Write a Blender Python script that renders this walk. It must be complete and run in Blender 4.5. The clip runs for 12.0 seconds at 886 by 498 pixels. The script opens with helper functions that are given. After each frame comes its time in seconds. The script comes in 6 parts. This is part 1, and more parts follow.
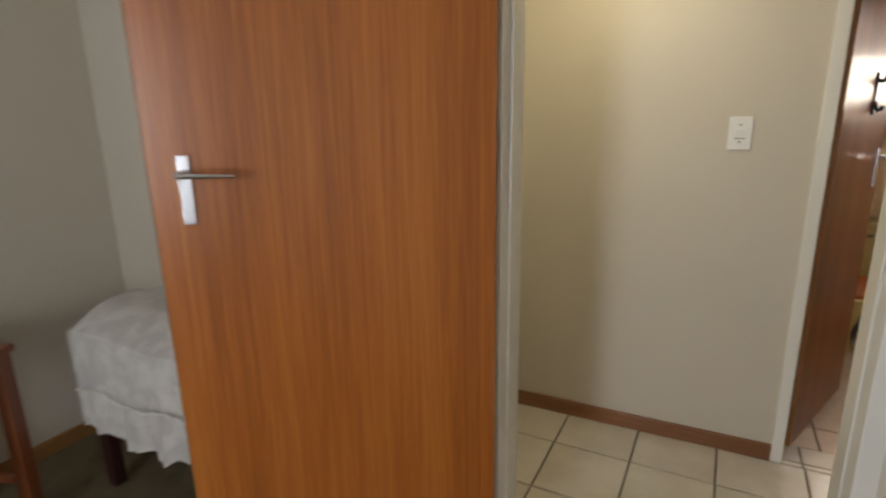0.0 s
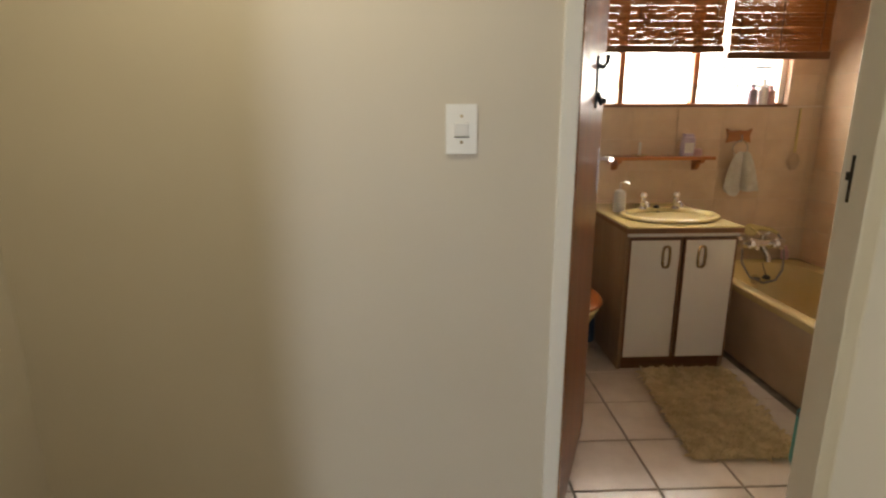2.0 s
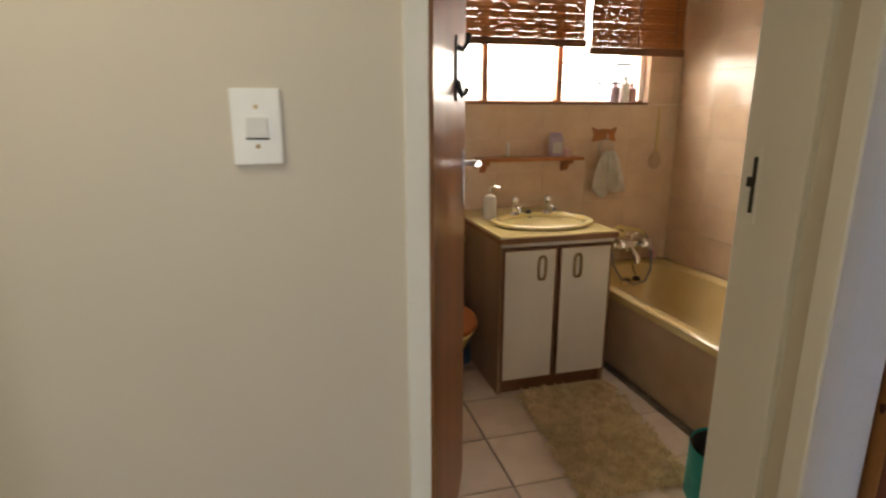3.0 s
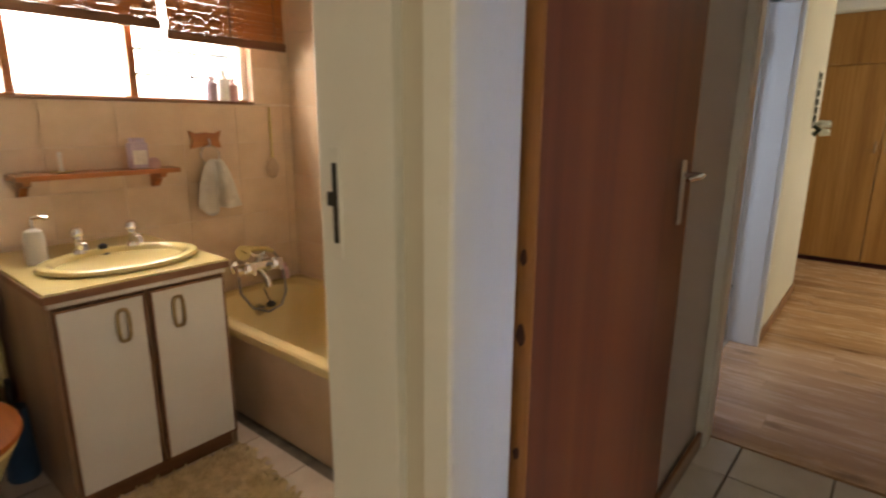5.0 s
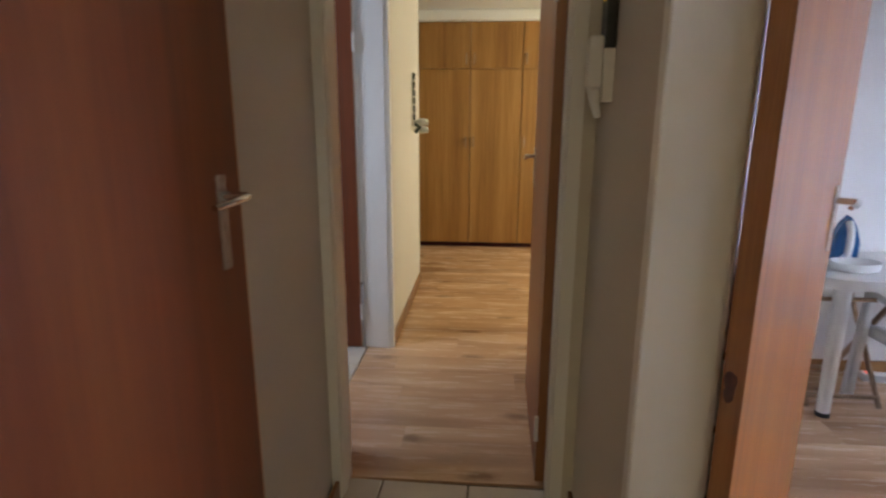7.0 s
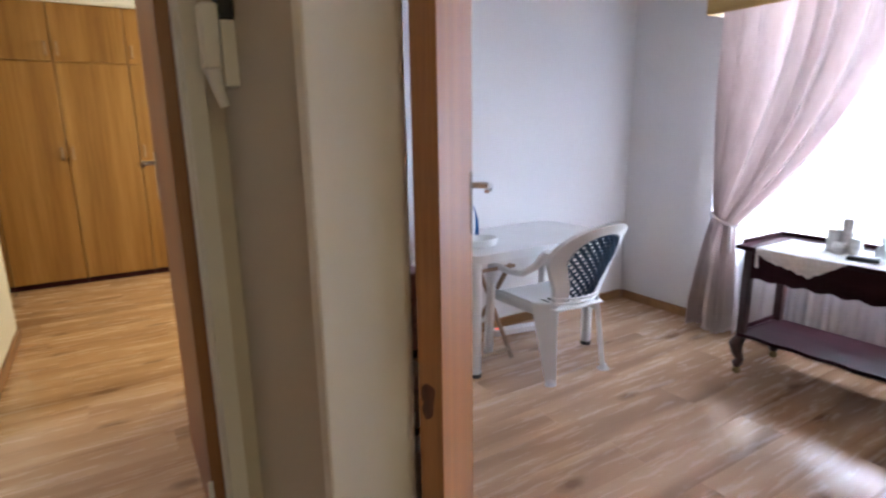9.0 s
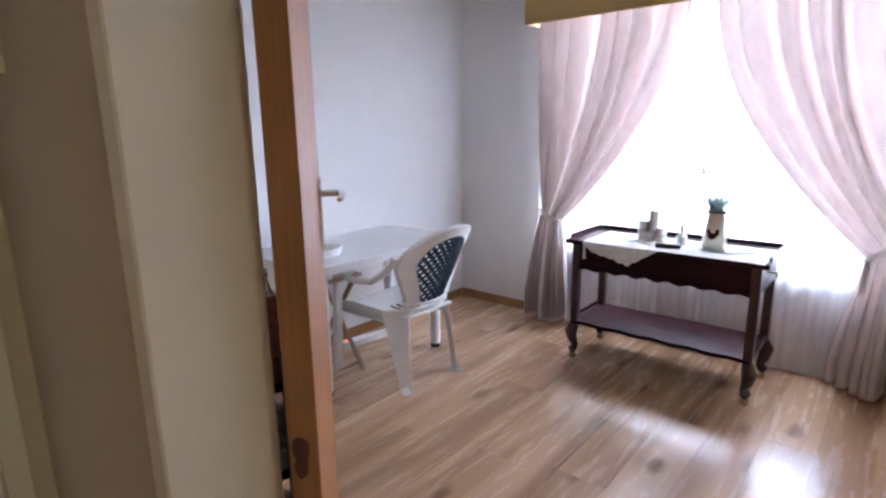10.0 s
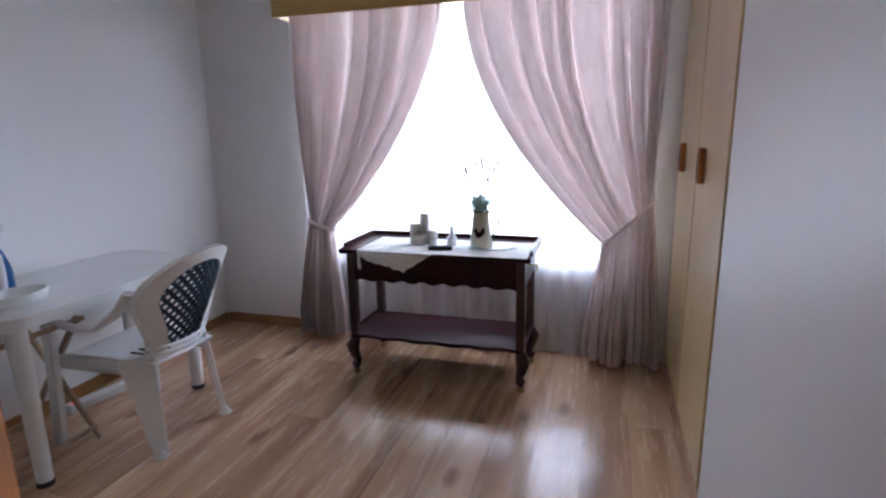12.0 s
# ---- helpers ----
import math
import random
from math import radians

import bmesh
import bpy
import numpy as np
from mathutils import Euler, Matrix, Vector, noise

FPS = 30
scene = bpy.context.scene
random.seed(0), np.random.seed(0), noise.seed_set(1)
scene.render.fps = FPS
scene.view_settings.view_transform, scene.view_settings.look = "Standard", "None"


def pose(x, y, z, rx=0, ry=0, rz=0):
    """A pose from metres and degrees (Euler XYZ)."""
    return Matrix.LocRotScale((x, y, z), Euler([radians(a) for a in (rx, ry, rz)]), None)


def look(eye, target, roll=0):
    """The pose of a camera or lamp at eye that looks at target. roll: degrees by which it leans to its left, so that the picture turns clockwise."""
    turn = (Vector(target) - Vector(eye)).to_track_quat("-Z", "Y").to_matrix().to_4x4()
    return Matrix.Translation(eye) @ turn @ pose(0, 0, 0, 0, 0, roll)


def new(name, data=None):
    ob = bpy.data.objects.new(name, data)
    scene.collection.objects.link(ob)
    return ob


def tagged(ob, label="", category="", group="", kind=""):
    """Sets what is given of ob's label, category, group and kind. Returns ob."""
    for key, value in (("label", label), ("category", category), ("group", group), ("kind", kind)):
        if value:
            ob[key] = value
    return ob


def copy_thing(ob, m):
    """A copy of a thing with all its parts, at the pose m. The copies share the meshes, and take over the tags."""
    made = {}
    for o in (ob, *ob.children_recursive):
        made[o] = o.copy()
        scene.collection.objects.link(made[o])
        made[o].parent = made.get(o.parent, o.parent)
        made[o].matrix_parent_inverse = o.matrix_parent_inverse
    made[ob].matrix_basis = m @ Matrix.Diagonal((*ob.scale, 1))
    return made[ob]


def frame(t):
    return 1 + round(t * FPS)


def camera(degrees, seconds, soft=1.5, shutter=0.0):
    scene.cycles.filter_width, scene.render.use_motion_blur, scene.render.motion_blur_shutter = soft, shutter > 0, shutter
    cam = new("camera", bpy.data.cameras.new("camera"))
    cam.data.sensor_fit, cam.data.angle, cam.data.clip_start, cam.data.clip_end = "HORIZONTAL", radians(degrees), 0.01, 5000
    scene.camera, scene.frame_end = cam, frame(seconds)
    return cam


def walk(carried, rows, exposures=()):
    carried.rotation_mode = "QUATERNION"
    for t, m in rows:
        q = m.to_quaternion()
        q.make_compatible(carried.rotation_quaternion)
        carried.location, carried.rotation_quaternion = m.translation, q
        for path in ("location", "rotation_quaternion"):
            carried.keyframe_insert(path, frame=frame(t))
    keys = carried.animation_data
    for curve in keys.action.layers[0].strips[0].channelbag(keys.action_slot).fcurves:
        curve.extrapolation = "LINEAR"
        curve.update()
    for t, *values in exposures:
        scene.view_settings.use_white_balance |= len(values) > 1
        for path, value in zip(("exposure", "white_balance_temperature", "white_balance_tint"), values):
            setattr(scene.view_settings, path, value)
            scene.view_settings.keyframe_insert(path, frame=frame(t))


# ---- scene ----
cam = camera(78.2, 12.0, 2.2, 0.35)
PATH = [
    (0, (0.222, 0.268, 1.507), (-0.64, 2.002, 1.005), -1.0),
    (0.5, (0.157, 0.495, 1.458), (-0.412, 2.352, 0.98), -0.3),
    (1, (0.11, 0.76, 1.465), (-0.221, 2.673, 0.984), -0.1),
    (1.5, (0.13, 1.019, 1.434), (0.012, 2.957, 0.954), -0.2),
    (2, (0.202, 1.289, 1.431), (0.27, 3.228, 0.947), -0.2),
    (2.5, (0.268, 1.53, 1.436), (0.544, 3.45, 0.948), -0.1),
    (2.7, (0.305, 1.613, 1.428), (0.666, 3.519, 0.94), -0.1),
    (4.3, (0.599, 2.053, 1.378), (1.838, 3.555, 0.92), 0.4),
    (4.5, (0.653, 2.064, 1.376), (1.98, 3.488, 0.916), 0.4),
    (5, (0.82, 2.073, 1.38), (2.326, 3.307, 0.923), 0.3),
    (5.5, (0.955, 2.081, 1.38), (2.61, 3.11, 0.93), 0.3),
    (6, (1.093, 2.084, 1.377), (2.911, 2.79, 0.932), 0.1),
    (6.5, (1.258, 2.065, 1.37), (3.167, 2.46, 0.922), 0.0),
    (6.7, (1.33, 2.029, 1.378), (3.254, 2.335, 0.928), 0.1),
    (8.3, (1.615, 2.03, 1.345), (3.444, 1.355, 0.897), -0.6),
    (8.5, (1.617, 2.015, 1.337), (3.414, 1.252, 0.903), -0.9),
    (9, (1.682, 1.973, 1.339), (3.342, 0.947, 0.9), -0.9),
    (9.5, (1.745, 1.95, 1.344), (3.202, 0.652, 0.902), -1.0),
    (10, (1.815, 1.943, 1.335), (3.083, 0.458, 0.899), -0.8),
    (10.5, (1.846, 1.943, 1.34), (2.911, 0.308, 0.902), -0.9),
    (11, (1.89, 1.908, 1.332), (2.757, 0.159, 0.897), -0.8),
    (11.5, (1.894, 1.808, 1.338), (2.606, -0.01, 0.901), -0.9),
    (12, (1.907, 1.723, 1.329), (2.472, -0.146, 0.892), -1.0),
]
EXPOSURES = [(0, -0.05), (1.0, 0.0), (2.7, 0.0), (4.3, 0.3), (5.5, 0.45), (6.0, 0.25), (6.5, 0.55), (6.7, 0.62), (8.3, 0.88), (9.5, 1.0), (10.2, 0.85), (11.0, 0.5), (12, 0.07)]
walk(cam, [(t, look(eye, target, roll)) for t, eye, target, roll in PATH], EXPOSURES)

# ---- light ----
world = bpy.data.worlds.new("world")
scene.world = world
world.use_nodes = True
wn = world.node_tree.nodes
sky = wn.new("ShaderNodeTexSky")
sky.sky_type, sky.sun_disc = "NISHITA", False
sky.sun_elevation, sky.sun_rotation = radians(74), radians(20)
world.node_tree.links.new(sky.outputs[0], wn["Background"].inputs[0])
wn["Background"].inputs[1].default_value = 0.12

sun_data = bpy.data.lights.new("sun", "SUN")
sun_data.energy, sun_data.angle, sun_data.color = 3.0, radians(0.5), (1.0, 0.95, 0.87)
sun_ob = new("sun", sun_data)
sun_ob.matrix_world = look((0, 0, 10), (-1.0, -2.6, 0))


def area(name, eye, target, w, h, power, color):
    d = bpy.data.lights.new(name, "AREA")
    d.shape, d.size, d.size_y, d.energy, d.color = "RECTANGLE", w, h, power, color
    o = new(name, d)
    o.matrix_world = look(eye, target)
    return o


area("window_light_dining", (2.4, -2.1, 1.45), (3.5, 0.2, 0.9), 2.4, 1.7, 235, (0.62, 0.735, 1.0))
area("window_light_bath", (1.82, 5.22, 1.86), (1.82, 3.5, 1.2), 1.5, 0.75, 57, (1.0, 0.88, 0.73))
area("window_light_bedroom", (-0.47, -2.36, 1.45), (-0.35, 1.5, 1.2), 0.55, 1.35, 42, (0.92, 0.955, 1.0))
# Added warm fill for the main bedroom; its real source is unknown.
area("main_bedroom_fill_light", (6.2, -0.36, 1.6), (6.2, 2.5, 1.0), 1.6, 1.2, 28, (0.98, 0.89, 0.55))
# Added bluish fill inside the tiled room, which has no window built.
area("ensuite_fill_light", (3.8, 4.3, 1.6), (4.6, 2.7, 1.0), 0.9, 0.8, 20, (0.62, 0.74, 1.0))
area("passage_ceiling_light", (-0.15, 2.2, 2.42), (-0.15, 2.2, 0), 0.3, 0.3, 7.5, (1.0, 0.87, 0.56))


# ---- materials ----
def nodes(name):
    m = bpy.data.materials.new(name)
    m.use_nodes = True
    return m, m.node_tree.nodes, m.node_tree.links, m.node_tree.nodes["Principled BSDF"]


def surface(name, a, b, rough=0.5, scale=(3, 3, 3), fine=60.0, bump=0.1, metal=0.0, mix=(0.35, 0.65), coat=0.0, vary=0.0, dist=0.002, sheen=0.0):
    """Two colours mixed by a broad stretched noise, with a fine noise for relief and gloss."""
    m, n, l, p = nodes(name)
    tc, mp = n.new("ShaderNodeTexCoord"), n.new("ShaderNodeMapping")
    mp.inputs["Scale"].default_value = scale
    l.new(tc.outputs["Object"], mp.inputs["Vector"])
    big, small = n.new("ShaderNodeTexNoise"), n.new("ShaderNodeTexNoise")
    big.inputs["Scale"].default_value, big.inputs["Detail"].default_value = 1.0, 6
    small.inputs["Scale"].default_value, small.inputs["Detail"].default_value = fine, 4
    l.new(mp.outputs[0], big.inputs["Vector"])
    l.new(mp.outputs[0], small.inputs["Vector"])
    ramp = n.new("ShaderNodeValToRGB")
    ramp.color_ramp.elements[0].position, ramp.color_ramp.elements[1].position = mix
    ramp.color_ramp.elements[0].color, ramp.color_ramp.elements[1].color = (*a, 1), (*b, 1)
    l.new(big.outputs[0], ramp.inputs[0])
    out = ramp.outputs[0]
    if vary:
        info, hsv, mr = n.new("ShaderNodeObjectInfo"), n.new("ShaderNodeHueSaturation"), n.new("ShaderNodeMapRange")
        mr.inputs["To Min"].default_value, mr.inputs["To Max"].default_value = 1 - vary, 1 + vary
        l.new(info.outputs["Random"], mr.inputs["Value"])
        l.new(mr.outputs[0], hsv.inputs["Value"])
        l.new(out, hsv.inputs["Color"])
        out = hsv.outputs[0]
        add = n.new("ShaderNodeVectorMath")
        l.new(mp.outputs[0], add.inputs[0])
        sc = n.new("ShaderNodeMath")
        sc.operation = "MULTIPLY"
        sc.inputs[1].default_value = 37.0
        l.new(info.outputs["Random"], sc.inputs[0])
        l.new(sc.outputs[0], add.inputs[1])
        l.new(add.outputs[0], big.inputs["Vector"])
        l.new(add.outputs[0], small.inputs["Vector"])
    l.new(out, p.inputs["Base Color"])
    rr = n.new("ShaderNodeMapRange")
    rr.inputs["To Min"].default_value, rr.inputs["To Max"].default_value = max(0.02, rough - 0.07), min(1, rough + 0.07)
    l.new(small.outputs[0], rr.inputs["Value"])
    l.new(rr.outputs[0], p.inputs["Roughness"])
    p.inputs["Metallic"].default_value = metal
    p.inputs["Coat Weight"].default_value = coat
    p.inputs["Coat Roughness"].default_value = 0.15
    p.inputs["Sheen Weight"].default_value = sheen
    if bump:
        bp = n.new("ShaderNodeBump")
        bp.inputs["Strength"].default_value, bp.inputs["Distance"].default_value = bump, dist
        l.new(small.outputs[0], bp.inputs["Height"])
        l.new(bp.outputs[0], p.inputs["Normal"])
    return m


def veneer(name, dark, mid, light, rough=0.35, along="z", coat=0.2, vary=0.0, stretch=14.0, bump=0.05, streak=0.45, knots=False, run=0.9, broad=0.55, detail=3.0):
    """Wood whose grain runs along one axis: broad cathedral bands, fine streaks and pores."""
    m, n, l, p = nodes(name)
    tc, mp = n.new("ShaderNodeTexCoord"), n.new("ShaderNodeMapping")
    s = {"x": (run, stretch, stretch), "y": (stretch, run, stretch), "z": (stretch, stretch, run)}[along]
    mp.inputs["Scale"].default_value = s
    vec = tc.outputs["Object"]
    info = n.new("ShaderNodeObjectInfo")
    if vary:
        add, sc = n.new("ShaderNodeVectorMath"), n.new("ShaderNodeMath")
        sc.operation = "MULTIPLY"
        sc.inputs[1].default_value = 53.0
        l.new(info.outputs["Random"], sc.inputs[0])
        l.new(vec, add.inputs[0])
        l.new(sc.outputs[0], add.inputs[1])
        vec = add.outputs[0]
    l.new(vec, mp.inputs["Vector"])
    big, fine = n.new("ShaderNodeTexNoise"), n.new("ShaderNodeTexNoise")
    big.inputs["Scale"].default_value, big.inputs["Detail"].default_value, big.inputs["Distortion"].default_value = broad, detail, 0.6
    fine.inputs["Scale"].default_value, fine.inputs["Detail"].default_value, fine.inputs["Roughness"].default_value = 5.0, 8, 0.7
    l.new(mp.outputs[0], big.inputs["Vector"])
    l.new(mp.outputs[0], fine.inputs["Vector"])
    mx = n.new("ShaderNodeMix")
    mx.inputs[0].default_value = streak
    l.new(big.outputs[0], mx.inputs[2])
    l.new(fine.outputs[0], mx.inputs[3])
    ramp = n.new("ShaderNodeValToRGB")
    e = ramp.color_ramp.elements
    e[0].position, e[0].color = 0.32, (*dark, 1)
    e[1].position, e[1].color = 0.66, (*light, 1)
    k = e.new(0.5)
    k.color = (*mid, 1)
    l.new(mx.outputs[0], ramp.inputs[0])
    out = ramp.outputs[0]
    if vary:
        hsv, mr = n.new("ShaderNodeHueSaturation"), n.new("ShaderNodeMapRange")
        mr.inputs["To Min"].default_value, mr.inputs["To Max"].default_value = 1 - vary, 1 + vary
        l.new(info.outputs["Random"], mr.inputs["Value"])
        l.new(mr.outputs[0], hsv.inputs["Value"])
        l.new(out, hsv.inputs["Color"])
        out = hsv.outputs[0]
    if knots:
        km, vo, kr, kx, wb_ = n.new("ShaderNodeMapping"), n.new("ShaderNodeTexVoronoi"), n.new("ShaderNodeMapRange"), n.new("ShaderNodeMix"), n.new("ShaderNodeTexNoise")
        km.inputs["Scale"].default_value = (2.9, 1.25, 1.0)
        vo.voronoi_dimensions = "2D"
        wb_.inputs["Scale"].default_value = 25.0
        l.new(vec, km.inputs["Vector"])
        l.new(km.outputs[0], vo.inputs["Vector"])
        vo.inputs["Scale"].default_value = 1.0
        ad = n.new("ShaderNodeMath")
        ad.operation = "MULTIPLY_ADD"
        ad.inputs[1].default_value = 0.09
        l.new(vec, wb_.inputs["Vector"])
        l.new(wb_.outputs[0], ad.inputs[0])
        l.new(vo.outputs["Distance"], ad.inputs[2])
        kr.inputs["From Min"].default_value, kr.inputs["From Max"].default_value = 0.075, 0.16
        kr.inputs["To Min"].default_value, kr.inputs["To Max"].default_value = 0.7, 0.0
        l.new(ad.outputs[0], kr.inputs["Value"])
        kx.data_type = "RGBA"
        l.new(kr.outputs[0], kx.inputs[0])
        l.new(out, kx.inputs[6])
        kx.inputs[7].default_value = (dark[0] * 0.45, dark[1] * 0.4, dark[2] * 0.4, 1)
        out = kx.outputs[2]
    l.new(out, p.inputs["Base Color"])
    rr = n.new("ShaderNodeMapRange")
    rr.inputs["To Min"].default_value, rr.inputs["To Max"].default_value = rough - 0.06, rough + 0.1
    l.new(fine.outputs[0], rr.inputs["Value"])
    l.new(rr.outputs[0], p.inputs["Roughness"])
    p.inputs["Coat Weight"].default_value, p.inputs["Coat Roughness"].default_value = coat, 0.12
    bp = n.new("ShaderNodeBump")
    bp.inputs["Strength"].default_value, bp.inputs["Distance"].default_value = bump, 0.002
    l.new(fine.outputs[0], bp.inputs["Height"])
    l.new(bp.outputs[0], p.inputs["Normal"])
    return m


def cloth(name, a, b, through_light=0.35, scale=(40, 40, 6), rough=0.75):
    """Woven cloth that lets part of the light through."""
    m = surface(name, a, b, rough=rough, scale=scale, fine=30, bump=0.25, mix=(0.42, 0.6), sheen=0.3)
    n, l = m.node_tree.nodes, m.node_tree.links
    p, out = n["Principled BSDF"], n["Material Output"]
    tr, ms = n.new("ShaderNodeBsdfTranslucent"), n.new("ShaderNodeMixShader")
    tr.inputs[0].default_value = (*b, 1)
    ms.inputs[0].default_value = through_light
    l.new(p.outputs[0], ms.inputs[1])
    l.new(tr.outputs[0], ms.inputs[2])
    l.new(ms.outputs[0], out.inputs[0])
    return m


def net(name, color, clear=0.35, glow=0.5):
    """Fine net: partly clear, partly scattering."""
    m, n, l, p = nodes(name)
    out = n["Material Output"]
    tp, tl, df = n.new("ShaderNodeBsdfTransparent"), n.new("ShaderNodeBsdfTranslucent"), n.new("ShaderNodeBsdfDiffuse")
    tl.inputs[0].default_value = df.inputs[0].default_value = (*color, 1)
    a, b = n.new("ShaderNodeMixShader"), n.new("ShaderNodeMixShader")
    a.inputs[0].default_value, b.inputs[0].default_value = glow, clear
    l.new(df.outputs[0], a.inputs[1])
    l.new(tl.outputs[0], a.inputs[2])
    l.new(a.outputs[0], b.inputs[1])
    l.new(tp.outputs[0], b.inputs[2])
    l.new(b.outputs[0], out.inputs[0])
    return m


def glow(name, color, strength):
    m, n, l, p = nodes(name)
    p.inputs["Base Color"].default_value = (*color, 1)
    p.inputs["Emission Color"].default_value, p.inputs["Emission Strength"].default_value = (*color, 1), strength
    return m


def glass(name, tint=(1, 1, 1), rough=0.0):
    m, n, l, p = nodes(name)
    p.inputs["Base Color"].default_value = (*tint, 1)
    p.inputs["Transmission Weight"].default_value, p.inputs["Roughness"].default_value = 1.0, rough
    return m


WALL = surface("wall_paint", (0.62, 0.565, 0.475), (0.67, 0.615, 0.525), 0.55, (0.8, 0.8, 0.8), 160, 0.12)
WALL_C = surface("wall_paint_dining", (0.76, 0.74, 0.73), (0.80, 0.78, 0.76), 0.5, (0.8, 0.8, 0.8), 160, 0.12)
CEIL = surface("ceiling_paint", (0.74, 0.73, 0.70), (0.78, 0.77, 0.74), 0.7, (1, 1, 1), 120, 0.1)
FRAME = surface("frame_enamel", (0.80, 0.785, 0.74), (0.85, 0.835, 0.79), 0.3, (4, 4, 1), 50, 0.06)
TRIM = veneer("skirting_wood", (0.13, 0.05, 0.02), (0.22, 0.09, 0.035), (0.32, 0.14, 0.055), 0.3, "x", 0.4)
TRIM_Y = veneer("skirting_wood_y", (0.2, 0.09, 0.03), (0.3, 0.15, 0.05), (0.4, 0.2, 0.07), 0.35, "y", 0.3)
DOOR = veneer("door_veneer", (0.26, 0.070, 0.012), (0.42, 0.126, 0.021), (0.54, 0.188, 0.035), 0.3, "z", 0.3, stretch=19, bump=0.02, streak=0.6, run=0.5)
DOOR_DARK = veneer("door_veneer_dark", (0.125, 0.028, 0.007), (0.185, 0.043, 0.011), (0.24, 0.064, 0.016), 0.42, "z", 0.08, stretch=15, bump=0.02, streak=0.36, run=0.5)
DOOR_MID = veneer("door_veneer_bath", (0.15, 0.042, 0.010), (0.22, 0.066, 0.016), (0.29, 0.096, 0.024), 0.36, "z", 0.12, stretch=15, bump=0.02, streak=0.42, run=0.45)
EDGE = veneer("door_edge_pine", (0.3, 0.11, 0.025), (0.45, 0.19, 0.045), (0.55, 0.26, 0.075), 0.45, "z", 0.1, stretch=30)
EDGE_RED = veneer("door_edge_meranti", (0.20, 0.075, 0.022), (0.30, 0.125, 0.037), (0.38, 0.17, 0.055), 0.4, "z", 0.15, stretch=30)
KNOT = surface("knot_wood", (0.05, 0.015, 0.006), (0.1, 0.03, 0.012), 0.5, (40, 40, 40), 20)
LAMINATE = veneer("laminate_oak", (0.36, 0.205, 0.116), (0.54, 0.335, 0.198), (0.64, 0.42, 0.265), 0.245, "y", 0.08, vary=0.03, stretch=6.5, bump=0.006, streak=0.12, run=0.6, knots=True, broad=1.0, detail=1.3)
TILE = surface("floor_tile_glaze", (0.56, 0.51, 0.44), (0.66, 0.61, 0.54), 0.16, (5, 5, 5), 40, 0.04, vary=0.04)
TILE_BATH = surface("bath_tile_glaze", (0.58, 0.47, 0.38), (0.68, 0.57, 0.47), 0.18, (6, 6, 6), 40, 0.04, vary=0.04)
WTILE = surface("wall_tile_glaze", (0.69, 0.515, 0.35), (0.76, 0.59, 0.42), 0.2, (7, 7, 7), 25, 0.03, vary=0.012, coat=0.3)
GROUT = surface("grout", (0.13, 0.10, 0.075), (0.2, 0.16, 0.12), 0.9, (20, 20, 20), 60, 0.4)
WGROUT = surface("wall_grout", (0.70, 0.57, 0.45), (0.78, 0.66, 0.54), 0.8, (20, 20, 20), 60, 0.3)
CARPET = surface("carpet", (0.19, 0.15, 0.08), (0.25, 0.195, 0.11), 0.95, (10, 10, 10), 60, 0.9, dist=0.01)
SATIN = surface("satin_chrome", (0.52, 0.52, 0.54), (0.60, 0.60, 0.62), 0.27, (20, 20, 20), 30, 0.02, metal=1.0)
CHROME = surface("chrome", (0.75, 0.75, 0.77), (0.82, 0.82, 0.84), 0.12, (20, 20, 20), 30, 0.0, metal=1.0)
STEEL_DARK = surface("dark_slot", (0.012, 0.011, 0.01), (0.03, 0.028, 0.025), 0.5, (30, 30, 30), 30, 0.1)
BRASS = surface("aged_brass", (0.25, 0.18, 0.09), (0.4, 0.3, 0.16), 0.35, (60, 60, 60), 30, 0.1, metal=1.0)
PLASTIC = surface("white_plastic", (0.83, 0.83, 0.82), (0.87, 0.87, 0.86), 0.35, (6, 6, 6), 90, 0.08)
BLUE = surface("blue_plastic", (0.02, 0.05, 0.09), (0.03, 0.075, 0.13), 0.4, (10, 10, 10), 60, 0.1)
BLACK = surface("black_rubber", (0.01, 0.01, 0.01), (0.025, 0.025, 0.025), 0.6, (20, 20, 20), 60, 0.2)
MAHOGANY = veneer("mahogany", (0.024, 0.007, 0.009), (0.034, 0.010, 0.013), (0.046, 0.014, 0.016), 0.34, "x", 0.0, stretch=9, bump=0.008, streak=0.25)
MAHOGANY.node_tree.nodes["Principled BSDF"].inputs["Specular IOR Level"].default_value = 0.05
MAHOGANY_Z = veneer("mahogany_leg", (0.026, 0.007, 0.007), (0.042, 0.011, 0.011), (0.06, 0.017, 0.014), 0.32, "z", 0.15, stretch=12, bump=0.01, streak=0.3)
CUPBOARD = veneer("maple_veneer", (0.50, 0.34, 0.15), (0.60, 0.43, 0.21), (0.66, 0.49, 0.26), 0.3, "z", 0.2, stretch=6)
PELMET = veneer("pelmet_veneer", (0.48, 0.30, 0.09), (0.58, 0.38, 0.13), (0.65, 0.44, 0.17), 0.35, "x", 0.2, stretch=10)
WARDROBE = veneer("wardrobe_veneer", (0.19, 0.082, 0.018), (0.32, 0.155, 0.040), (0.43, 0.235, 0.075), 0.35, "z", 0.15, stretch=11, vary=0.09, streak=0.5, run=0.35)
ORANGE = veneer("orange_pine", (0.28, 0.09, 0.02), (0.42, 0.15, 0.035), (0.52, 0.21, 0.055), 0.35, "x", 0.3, stretch=20)
